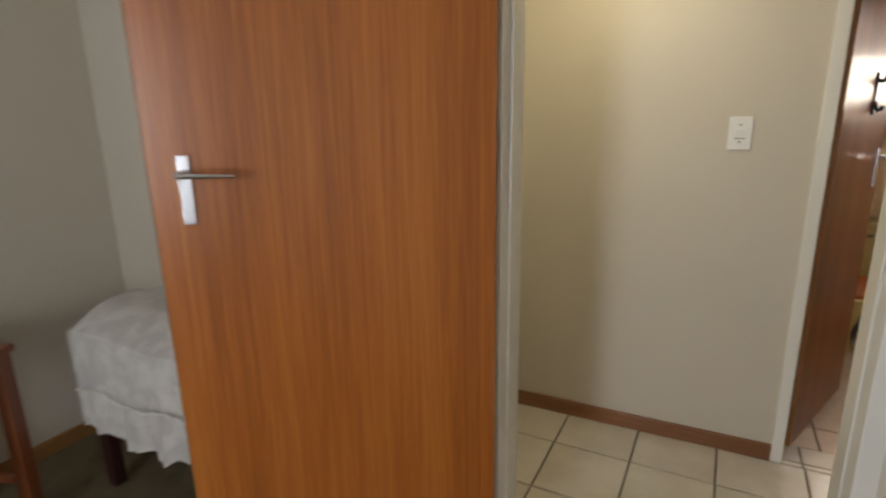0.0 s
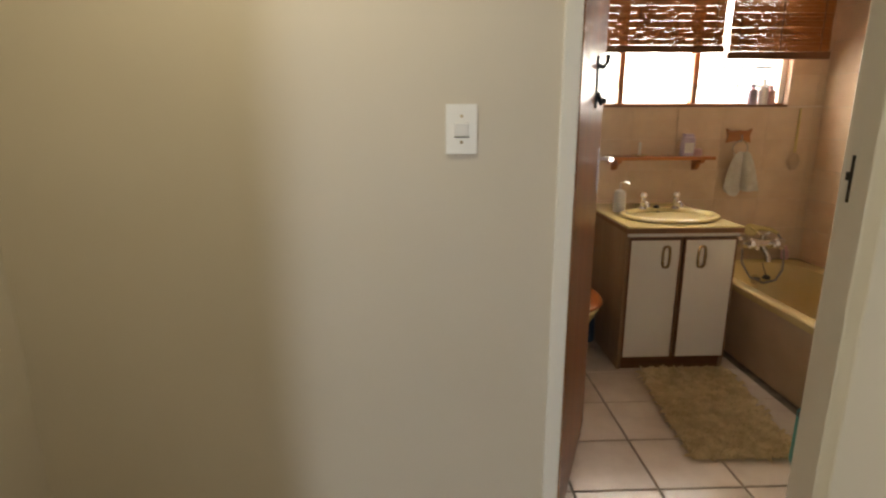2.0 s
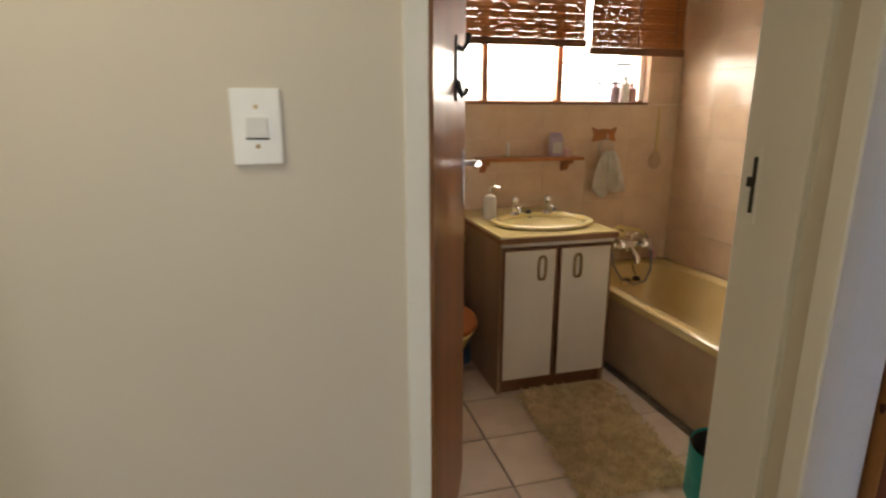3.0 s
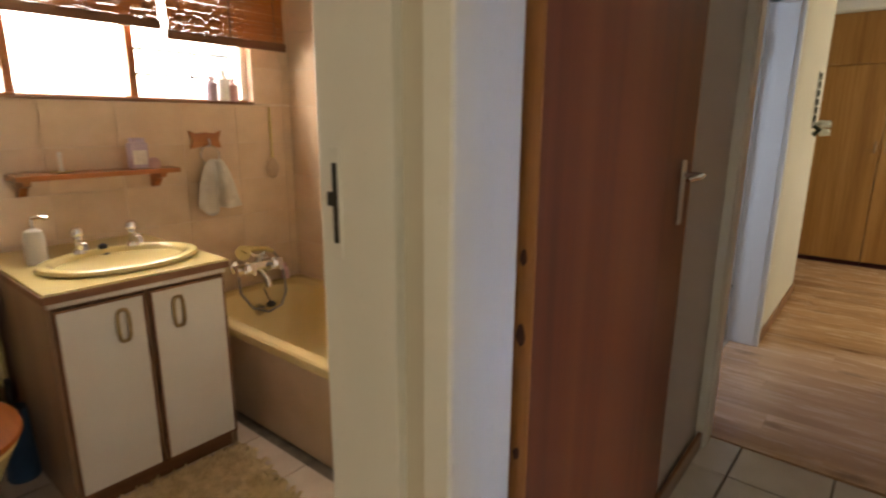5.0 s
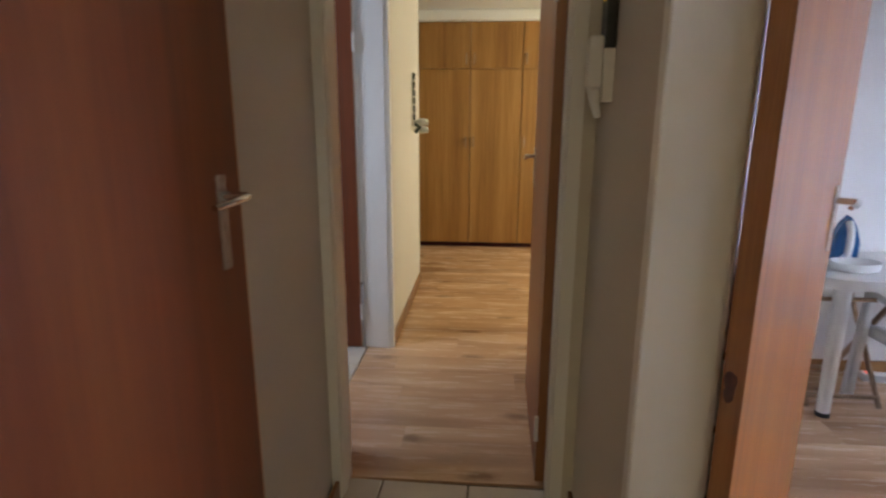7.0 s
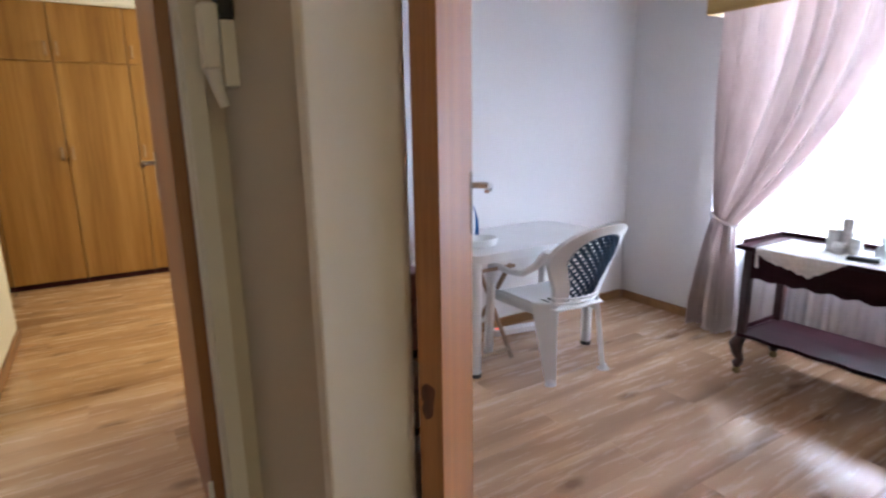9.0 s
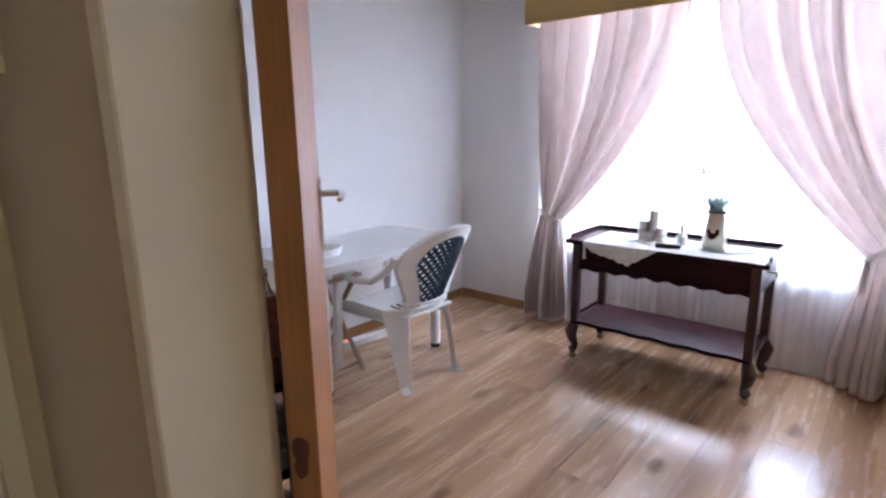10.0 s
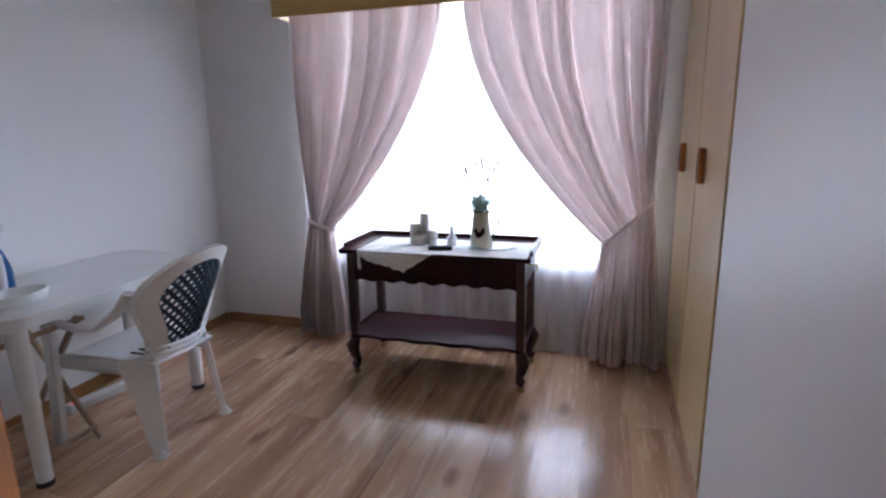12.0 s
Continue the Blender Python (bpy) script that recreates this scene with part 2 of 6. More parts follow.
SEATWOOD = veneer("toilet_seat_wood", (0.24, 0.06, 0.008), (0.34, 0.095, 0.014), (0.42, 0.13, 0.022), 0.5, "y", 0.0, stretch=18)
SEATWOOD.node_tree.nodes["Principled BSDF"].inputs["Specular IOR Level"].default_value = 0.2
REDWOOD = veneer("red_brown_wood", (0.13, 0.035, 0.012), (0.22, 0.06, 0.02), (0.3, 0.09, 0.03), 0.35, "z", 0.25, stretch=18)
CREAM = surface("cream_enamel", (0.68, 0.55, 0.225), (0.74, 0.61, 0.285), 0.12, (4, 4, 4), 40, 0.0, coat=0.5)
BATHTUB = surface("cream_acrylic", (0.68, 0.53, 0.24), (0.74, 0.59, 0.30), 0.15, (3, 3, 3), 40, 0.0, coat=0.5)
CABINET = surface("white_melamine", (0.70, 0.67, 0.63), (0.76, 0.73, 0.69), 0.35, (2, 2, 2), 60, 0.05)
CABSIDE = veneer("vanity_side", (0.26, 0.16, 0.09), (0.36, 0.23, 0.14), (0.44, 0.30, 0.19), 0.4, "z", 0.1)
CABEDGE = veneer("vanity_edge", (0.14, 0.06, 0.025), (0.2, 0.09, 0.04), (0.27, 0.13, 0.06), 0.4, "x", 0.1, stretch=25)
TUBPANEL = surface("bath_panel", (0.48, 0.34, 0.215), (0.58, 0.42, 0.28), 0.3, (4, 4, 4), 40, 0.05, coat=0.2)
DRAPE = cloth("drape_cloth", (0.70, 0.61, 0.585), (0.81, 0.73, 0.71), 0.4, (14, 14, 5), rough=0.36)
NET = net("net_curtain", (0.9, 0.9, 0.92), 0.5, 0.6)
LACE = cloth("white_lace", (0.72, 0.70, 0.66), (0.84, 0.82, 0.78), 0.15, (60, 60, 60))
BEDCLOTH = cloth("bedspread_cloth", (0.60, 0.57, 0.55), (0.74, 0.71, 0.68), 0.08, (14, 14, 14))
TOWEL = cloth("towel_cloth", (0.62, 0.59, 0.52), (0.74, 0.72, 0.66), 0.1, (14, 14, 14))
DAYLIGHT = glow("outdoor_haze", (0.88, 0.94, 1.0), 2.6)
DAYWARM = glow("outdoor_haze_warm", (1.0, 0.98, 0.93), 2.6)
PANE = glass("window_glass")


# ---- mesh helpers ----
def box(bm, x0, x1, y0, y1, z0, z1, bevel=0.0, seg=1, m=None):
    mat4 = Matrix.LocRotScale(((x0 + x1) / 2, (y0 + y1) / 2, (z0 + z1) / 2), None, (abs(x1 - x0), abs(y1 - y0), abs(z1 - z0)))
    vs = bmesh.ops.create_cube(bm, size=1.0, matrix=mat4)["verts"]
    if bevel:
        es = list({e for v in vs for e in v.link_edges})
        r = bmesh.ops.bevel(bm, geom=es, offset=bevel, segments=seg, profile=0.7, affect="EDGES", clamp_overlap=True)
        vs = list({v for f in r["faces"] for v in f.verts} | {v for v in vs if v.is_valid})
    if m is not None:
        bmesh.ops.transform(bm, matrix=m, verts=vs)
    return vs


def rod(bm, p0, p1, r0, r1=None, seg=12):
    p0, p1 = Vector(p0), Vector(p1)
    d = p1 - p0
    q = d.to_track_quat("Z", "Y").to_matrix().to_4x4()
    m = Matrix.Translation((p0 + p1) / 2) @ q
    return bmesh.ops.create_cone(bm, cap_ends=True, segments=seg, radius1=r0, radius2=r0 if r1 is None else r1, depth=d.length, matrix=m)["verts"]


def lathe(bm, profile, seg=20, at=(0, 0, 0), sx=1.0, sy=1.0):
    rings = []
    for r, z in profile:
        rings.append([bm.verts.new((at[0] + sx * r * math.cos(2 * math.pi * i / seg), at[1] + sy * r * math.sin(2 * math.pi * i / seg), at[2] + z)) for i in range(seg)])
    for a, b in zip(rings, rings[1:]):
        for i in range(seg):
            bm.faces.new((a[i], a[(i + 1) % seg], b[(i + 1) % seg], b[i]))
    for ring, flip in ((rings[0], True), (rings[-1], False)):
        if max((v.co - ring[0].co).length for v in ring) > 1e-5:
            bm.faces.new(ring[::-1] if flip else ring)
    return [v for r in rings for v in r]


def tube(bm, pts, r, seg=8, closed=False, flat=1.0):
    """A round or flattened bar along a line of points."""
    pts = [Vector(p) for p in pts]
    n = len(pts)
    rings = []
    side = None
    for i, p in enumerate(pts):
        a = pts[(i - 1) % n] if closed or i else p
        b = pts[(i + 1) % n] if closed or i < n - 1 else p
        t = (b - a).normalized()
        if side is None:
            up = Vector((0, 0, 1)) if abs(t.z) < 0.9 else Vector((1, 0, 0))
            side = t.cross(up).normalized()
        side = (side - t * side.dot(t)).normalized()
        up = side.cross(t)
        rad = r[i] if isinstance(r, (list, tuple)) else r
        rings.append([bm.verts.new(p + rad * (side * math.cos(k * 2 * math.pi / seg) + up * flat * math.sin(k * 2 * math.pi / seg))) for k in range(seg)])
    pairs = list(zip(rings, rings[1:])) + ([(rings[-1], rings[0])] if closed else [])
    for a, b in pairs:
        for i in range(seg):
            bm.faces.new((a[i], a[(i + 1) % seg], b[(i + 1) % seg], b[i]))
    if not closed:
        bm.faces.new(rings[0][::-1])
        bm.faces.new(rings[-1])
    return [v for q in rings for v in q]


def sheet(bm, fn, nu, nv):
    """A surface fn(u, v), u and v from 0 to 1."""
    g = [[bm.verts.new(fn(i / nu, j / nv)) for j in range(nv + 1)] for i in range(nu + 1)]
    for i in range(nu):
        for j in range(nv):
            bm.faces.new((g[i][j], g[i + 1][j], g[i + 1][j + 1], g[i][j + 1]))
    return [v for row in g for v in row]


def prism(bm, outline, z0, z1):
    """A flat outline (x, y) raised from z0 to z1."""
    lo = [bm.verts.new((x, y, z0)) for x, y in outline]
    hi = [bm.verts.new((x, y, z1)) for x, y in outline]
    k = len(outline)
    bm.faces.new(lo[::-1])
    bm.faces.new(hi)
    for i in range(k):
        bm.faces.new((lo[i], lo[(i + 1) % k], hi[(i + 1) % k], hi[i]))
    return lo + hi


def finish(bm, name, material, smooth=False):
    bmesh.ops.recalc_face_normals(bm, faces=bm.faces)
    me = bpy.data.meshes.new(name)
    bm.to_mesh(me)
    bm.free()
    me.materials.append(material)
    if smooth:
        for f in me.polygons:
            f.use_smooth = True
        me.set_sharp_from_angle(angle=radians(40))
    return me


def part(name, bm, material, parent, label="", smooth=False):
    ob = new(name, finish(bm, name, material, smooth))
    ob.parent = parent
    return tagged(ob, label)


def thing(name, label, category, m=None, group=""):
    ob = new(name)
    ob.empty_display_size = 0.1
    if m is not None:
        ob.matrix_world = m
    return tagged(ob, label, category, group)


def single(name, bm, material, label, category, m=None, group="", kind="", smooth=False):
    ob = new(name, finish(bm, name, material, smooth))
    if m is not None:
        ob.matrix_world = m
    return tagged(ob, label, category, group, kind)


def structure(name, boxes, material, label, category="wall", bevel=0.0):
    bm = bmesh.new()
    for b in boxes:
        box(bm, *b, bevel)
    return single(name, bm, material, label, category, kind="structure")


# ---- walls, ceilings, floors ----
H, HEAD = 2.5, 2.04
structure("wall_passage_north", [(-1.05, 0.565, 2.745, 2.9, 0, H), (0.565, 1.385, 2.745, 2.9, HEAD, H)], WALL, "matt warm grey painted passage wall")
structure("wall_passage_north_east", [(1.405, 1.636, 2.585, 2.79, 0, H), (1.64, 2.5, 2.65, 3.0, 0, H), (1.636, 2.5, 2.585, 2.65, HEAD, H), (2.5, 3.3, 2.57, 3.0, 0, H)], WALL, "shaded grey painted passage wall beside the dark door")
structure("wall_passage_south", [(-1.05, -0.29, 1.55, 1.69, 0, H), (-0.29, 0.595, 1.55, 1.69, HEAD, H), (0.595, 1.6, 1.55, 1.69, 0, H), (1.6, 2.54, 1.55, 1.69, HEAD, H), (2.54, 4.6, 1.55, 1.69, 0, H)], WALL, "grey painted wall between passage and rooms")
structure("wall_passage_west", [(-1.05, -0.93, 1.69, 2.745, 0, H), (-1.05, -0.93, 2.9, 5.0, 0, H)], WALL, "grey painted end wall of the passage")
structure("wall_passage_end", [(3.18, 3.3, 1.69, 1.735, 0, H), (3.18, 3.3, 1.735, 2.555, HEAD, H)], WALL, "grey wall round the doorway to the main bedroom")
# bedroom at the start
structure("wall_bedroom_west", [(-2.5, -2.38, -2.4, 2.05, 0, H)], WALL, "grey painted bedroom wall")
structure("wall_bedroom_north", [(-2.38, -1.05, 1.9, 2.05, 0, H)], WALL, "pale grey painted bedroom wall behind the bed")
structure("wall_bedroom_south", [(-2.5, -0.76, -2.52, -2.4, 0, H), (-0.18, 1.0, -2.52, -2.4, 0, H), (-0.76, -0.18, -2.52, -2.4, 0, 0.75), (-0.76, -0.18, -2.52, -2.4, 2.15, H)], WALL, "grey painted bedroom wall with a window opening")
structure("wall_bedroom_east", [(0.86, 0.98, -2.4, 1.55, 0, H)], WALL, "painted wall between the two rooms")
# dining room
structure("wall_dining_south", [(0.98, 1.72, -1.55, -1.4, 0, H), (3.76, 4.6, -1.55, -1.4, 0, H), (1.72, 3.76, -1.55, -1.4, 0, 0.54), (1.72, 3.76, -1.55, -1.4, 2.1, H)], WALL_C, "off-white painted wall with a wide window")
structure("wall_dining_east", [(4.47, 4.6, -1.4, 1.55, 0, H)], WALL_C, "off-white painted wall behind the white table")
structure("wall_dining_west", [(1.4, 1.549, -0.14, 1.55, 0, H)], WALL_C, "plain off-white wall flush with the cupboards")
# main bedroom
structure("wall_main_north", [(3.3, 3.42, 2.585, 2.74, 0, H), (3.42, 4.61, 2.585, 2.74, HEAD, H), (4.61, 6.08, 2.585, 2.74, 0, H), (5.96, 6.08, 2.74, 4.4, 0, H), (5.96, 8.2, 4.4, 4.52, 0, H)], WALL, "cream painted wall with a doorway to a tiled room")
structure("wall_main_east", [(8.05, 8.2, -0.5, 4.4, 0, H)], WALL, "cream painted wall behind the wardrobe")
# Unseen wall; its opening is assumed, to go with the added warm lamp.
structure("wall_main_south", [(4.6, 5.4, -0.5, -0.38, 0, H), (7.0, 8.2, -0.5, -0.38, 0, H), (5.4, 7.0, -0.5, -0.38, 0, 0.9), (5.4, 7.0, -0.5, -0.38, 2.1, H)], WALL, "unseen cream painted wall with an opening added behind the fill lamp")
structure("wall_ensuite", [(2.98, 3.1, 3.0, 4.4, 0, H), (2.98, 5.96, 4.4, 4.52, 0, H)], WALL, "pale wall of the small tiled room")
# bathroom
structure("wall_bath_north", [(0.35, 1.06, 4.88, 5.1, 0, H), (2.575, 3.1, 4.88, 5.1, 0, H), (1.06, 2.575, 4.88, 5.1, 0, 1.475), (1.06, 2.575, 4.88, 5.1, 2.2, H)], WGROUT, "bathroom outer wall with a high window")
structure("wall_bath_west", [(0.23, 0.35, 2.9, 5.1, 0, H)], WALL, "bathroom side wall")
structure("wall_bath_east", [(2.9, 2.98, 3.0, 4.88, 0, H)], WGROUT, "wall along the bath")
structure("ceiling", [(-2.5, 8.2, -2.52, 5.1, H, H + 0.12)], CEIL, "plain white ceiling board", "ceiling")
structure("cornice_main", [(7.39, 7.47, -0.38, 4.4, 2.384, H), (4.6, 7.39, 4.33, 4.4, 2.43, H)], CEIL, "white plaster cornice", "cornice", 0.02)
structure("floor", [(-2.52, 8.2, -2.52, 5.1, -0.2, -0.012)], GROUT, "concrete floor slab under tiles and boards", "floor")
structure("ground", [(-400, 400, -400, 400, -0.5, -0.35)], surface("dry_lawn", (0.12, 0.12, 0.05), (0.2, 0.18, 0.09), 0.9, (0.3, 0.3, 0.3), 20), "dry ground outside the house", "ground")
structure("carpet_bedroom", [(-2.38, 0.86, -2.4, 1.56, -0.011, 0.0), (-2.38, -1.05, 1.56, 1.9, -0.011, 0.0)], CARPET, "worn beige bedroom carpet", "carpet")


def skirting(name, x0, x1, y0, y1, material=TRIM, h=0.075):
    bm = bmesh.new()
    box(bm, x0, x1, y0, y1, 0, h, 0.006, 2)
    return single(name, bm, material, "varnished brown timber skirting board", "skirting", kind="structure")


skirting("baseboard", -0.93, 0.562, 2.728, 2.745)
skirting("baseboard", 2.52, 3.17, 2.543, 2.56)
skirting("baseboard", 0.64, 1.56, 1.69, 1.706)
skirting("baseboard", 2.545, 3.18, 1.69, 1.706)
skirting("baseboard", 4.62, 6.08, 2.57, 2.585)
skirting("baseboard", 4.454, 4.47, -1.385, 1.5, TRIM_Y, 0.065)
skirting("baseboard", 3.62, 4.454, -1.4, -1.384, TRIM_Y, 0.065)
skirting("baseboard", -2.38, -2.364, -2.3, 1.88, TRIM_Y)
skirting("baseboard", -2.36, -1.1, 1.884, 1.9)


# ---- steel door frames ----
def jamb(bm, x0, x1, y0, y1, z1, m, stop_at, stop_w=0.006, open_to=1):
    """One upright of a pressed steel frame: lips proud of both wall faces, a body, and a door stop."""
    box(bm, x0, x1, y0, y1, 0, z1, 0.004 if stop_at else 0.009, 3, m)
    e = x1 if open_to > 0 else x0
    if stop_at:
        box(bm, e if open_to > 0 else e - stop_w, e + stop_w if open_to > 0 else e, stop_at[0], stop_at[1], 0, z1, 0.004, 2, m)


def door_frame(name, left, right, y0, y1, stop, m=None, label="cream enamelled steel door frame"):
    """Frame round an opening from left to right along x, in a wall from y0 to y1."""
    fr = thing(name, label, "door frame", m)
    fr["kind"] = "structure"
    for s, side in ((left, 1), (right, -1)):
        bm = bmesh.new()
        a, b = (s - 0.045, s) if side > 0 else (s, s + 0.045)
        jamb(bm, a, b, y0 - 0.014, y1 + 0.014, HEAD + 0.04, None, stop, open_to=side)
        part("jamb", bm, FRAME, fr)
    bm = bmesh.new()
    box(bm, left, right, y0 - 0.014, y1 + 0.014, HEAD, HEAD + 0.045, 0.004, 2)
    if stop:
        box(bm, left + 0.012, right - 0.012, stop[0], stop[1], HEAD - 0.012, HEAD, 0.003, 1)
    part("head", bm, FRAME, fr)
    return fr


frame_a = door_frame("door_frame_bedroom", -0.245, 0.55, 1.55, 1.69, (1.595, 1.68))
frame_b = thing("door_frame_bath", "cream enamelled steel door frame with a deep ribbed jamb", "door frame")
frame_b["kind"] = "structure"
bm = bmesh.new()
jamb(bm, 0.56, 0.605, 2.731, 2.9, HEAD + 0.04, None, (2.755, 2.85), open_to=1)
part("jamb", bm, FRAME, frame_b)
bm = bmesh.new()
box(bm, 1.385, 1.43, 2.628, 2.8, 0, HEAD + 0.04, 0.006, 2)
box(bm, 1.418, 1.44, 2.57, 2.628, 0, HEAD + 0.04, 0.0)
box(bm, 1.378, 1.44, 2.515, 2.57, 0, HEAD + 0.04, 0.012, 3)
part("jamb", bm, FRAME, frame_b)
bm = bmesh.new()
box(bm, 0.605, 1.385, 2.731, 2.8, HEAD, HEAD + 0.045, 0.004, 2)
part("head", bm, FRAME, frame_b)
frame_c = door_frame("door_frame_dining", 1.645, 2.495, 1.55, 1.69, None)
frame_d = door_frame("door_frame_main_bedroom", -2.534, -1.775, 3.18, 3.3, (3.19, 3.25), pose(0, 0, 0, 0, 0, -90) @ Matrix.Diagonal((1, 1, 1, 1)))
frame_e = door_frame("door_frame_ensuite", 3.465, 4.57, 2.585, 2.74, (2.595, 2.68))
structure("trim_passage", [(1.441, 1.634, 2.568, 2.586, 0, HEAD + 0.05), (1.634, 2.52, 2.54, 2.584, HEAD, HEAD + 0.05), (2.496, 2.53, 2.55, 2.572, 0, HEAD)], FRAME, "cream enamelled flat trim beside the dark door", "trim", 0.004)


# ---- doors ----
def lever(bm, x, y, z, side, toward):
    """Lever, neck and rose-less back plate on one face of a leaf; side: +1 or -1 along y, toward: along x."""
    rod(bm, (x, y, z), (x, y + side * 0.045, z), 0.009)
    tube(bm, [(x, y + side * 0.045, z), (x + toward * 0.03, y + side * 0.05, z), (x + toward * 0.075, y + side * 0.05, z - 0.002), (x + toward * 0.115, y + side * 0.044, z - 0.004)], [0.0095, 0.0095, 0.0085, 0.007], 10, flat=0.75)


def door(name, label, hinge, angle, width, veneer_mat, edge_mat, handle_z=1.22, swing=1, knots=(), plate_h=0.19, hinges=True):
    """A flush leaf: local x runs from the hinge, local y is its thickness; angle in degrees from +x."""
    d = thing(name, label, "door", pose(hinge[0], hinge[1], 0, 0, 0, angle))
    bm = bmesh.new()
    box(bm, 0.004, width - 0.004, -0.0195, 0.0195, 0.012, 2.025, 0.0)
    part("leaf", bm, veneer_mat, d)
    bm = bmesh.new()
    box(bm, 0.0, 0.0035, -0.02, 0.02, 0.01, 2.027, 0.001)
    hs = part("hinge_edge", bm, edge_mat, d, "bare timber edge strip")
    bm = bmesh.new()
    box(bm, width - 0.0035, width, -0.02, 0.02, 0.01, 2.027, 0.001)
    part("lock_edge", bm, edge_mat, d, "bare timber edge strip")
    for z, r in knots:
        bm = bmesh.new()
        prism(bm, [(r * (0.95 + 0.14 * math.sin(2 * i * math.pi / 7 + 90 * z)) * math.cos(i * math.pi / 7) * 1.9, r * (0.9 + 0.12 * math.sin(3 * i * math.pi / 7 + 40 * z)) * math.sin(i * math.pi / 7)) for i in range(14)], 0, 0.0012)
        k = part("knot", bm, KNOT, hs, "dark knot in the timber")
        k.matrix_basis = pose(0.0, 0.004, z, 0, -90, 0)
    for s in (-1, 1):
        bm = bmesh.new()
        box(bm, width - 0.094, width - 0.066, s * 0.0195, s * 0.0265, handle_z - plate_h + 0.05, handle_z + 0.04, 0.003, 2)
        part("back_plate", bm, SATIN, d, "satin chrome back plate")
        bm = bmesh.new()
        lever(bm, width - 0.08, s * 0.0265, handle_z, s, -1)
        part("lever_handle", bm, CHROME, d, "chrome lever handle", True)
    if hinges:
        for z in (0.24, 1.8):
            bm = bmesh.new()
            rod(bm, (-0.006, 0.024 * swing, z - 0.05), (-0.006, 0.024 * swing, z + 0.05), 0.007)
            part("hinge", bm, FRAME, d, "painted steel butt hinge", True)
    return d


door("door_bedroom", "orange-brown veneered flush door standing open into the bedroom", (-0.258, 1.528), -145, 0.792, DOOR, EDGE_RED, 1.375, -1, plate_h=0.165)
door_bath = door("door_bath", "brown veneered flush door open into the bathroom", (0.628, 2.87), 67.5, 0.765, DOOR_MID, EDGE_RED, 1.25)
bm = bmesh.new()
prism_y = Matrix(((1, 0, 0, 0), (0, 0, -1, 0), (0, 1, 0, 0), (0, 0, 0, 1)))
vs = prism(bm, [(-0.012, -0.085), (0.012, -0.085), (0.02, -0.06), (0.009, -0.035), (0.009, 0.035), (0.02, 0.06), (0.012, 0.09), (-0.012, 0.09), (-0.02, 0.06), (-0.009, 0.035), (-0.009, -0.035), (-0.02, -0.06)], 0, 0.006)
bmesh.ops.transform(bm, matrix=prism_y, verts=vs)
tube(bm, [(0, -0.006, 0.06), (0, -0.022, 0.052), (0, -0.034, 0.07), (0, -0.036, 0.095)], [0.009, 0.008, 0.007, 0.009], 8)
tube(bm, [(0, -0.006, -0.03), (0, -0.014, -0.055), (0, -0.022, -0.072), (0, -0.031, -0.066), (0, -0.034, -0.048)], [0.009, 0.008, 0.008, 0.007, 0.009], 8)
hook = part("robe_hook", bm, BLACK, door_bath, "black cast iron robe hook", True)
hook.matrix_basis = pose(0.43, -0.0195, 1.53)
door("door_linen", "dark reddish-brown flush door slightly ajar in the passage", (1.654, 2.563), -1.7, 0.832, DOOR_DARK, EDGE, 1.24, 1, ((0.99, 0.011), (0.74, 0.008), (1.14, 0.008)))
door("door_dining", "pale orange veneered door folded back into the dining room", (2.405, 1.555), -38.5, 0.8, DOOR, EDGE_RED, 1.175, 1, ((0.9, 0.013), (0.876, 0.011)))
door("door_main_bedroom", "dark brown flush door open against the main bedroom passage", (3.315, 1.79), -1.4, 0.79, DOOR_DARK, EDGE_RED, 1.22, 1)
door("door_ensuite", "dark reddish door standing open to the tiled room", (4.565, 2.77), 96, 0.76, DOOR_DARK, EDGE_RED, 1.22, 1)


def strike(name, x, y, z, h=0.13, w=0.006, tongue=True):
    """Steel keep let into a jamb, with its dark slot."""
    s = thing(name, "dark steel strike plate let into the door frame", "strike plate", pose(x, y, z))
    bm = bmesh.new()
    box(bm, -0.002, 0.002, -0.013, 0.013, -h / 2 - 0.025, h / 2 + 0.025, 0.001)
    part("plate", bm, FRAME, s)
    bm = bmesh.new()
    box(bm, -0.0032, 0.0032, -w, w, -h / 2, h / 2, 0.0005)
    if tongue:
        box(bm, -0.003, 0.003, 0.004, 0.02, -0.005, 0.018, 0.0005)
    part("slot", bm, STEEL_DARK, s, "black slot")
    return s


strike("strike_plate", 1.384, 2.757, 1.25)
strike("strike_plate", 0.548, 1.553, 1.305, 0.12, 0.0095, False)

# ---- light switch ----
sw = thing("light_switch", "white plastic rocker light switch with two screws on the wall", "light switch", pose(0.302, 2.745, 1.39))
bm = bmesh.new()
box(bm, -0.041, 0.041, -0.009, 0, -0.064, 0.064, 0.003, 2)
part("cover_plate", bm, PLASTIC, sw)
bm = bmesh.new()
box(bm, -0.018, 0.018, -0.016, -0.008, -0.017, 0.019, 0.003, 2, pose(0, 0, 0, 9, 0, 0))
part("rocker", bm, PLASTIC, sw)
# Thin dark strip on the plate stands for the shade under the rocker.
bm = bmesh.new()
box(bm, -0.0185, 0.0185, -0.0098, -0.0088, -0.0215, -0.0185)
part("rocker_shade", bm, STEEL_DARK, sw, "dark strip for the shade below the rocker")
for z in (-0.033, 0.033):
    bm = bmesh.new()
    rod(bm, (0, -0.0105, z), (0, -0.008, z), 0.0042, seg=10)
    part("screw", bm, BRASS, sw)

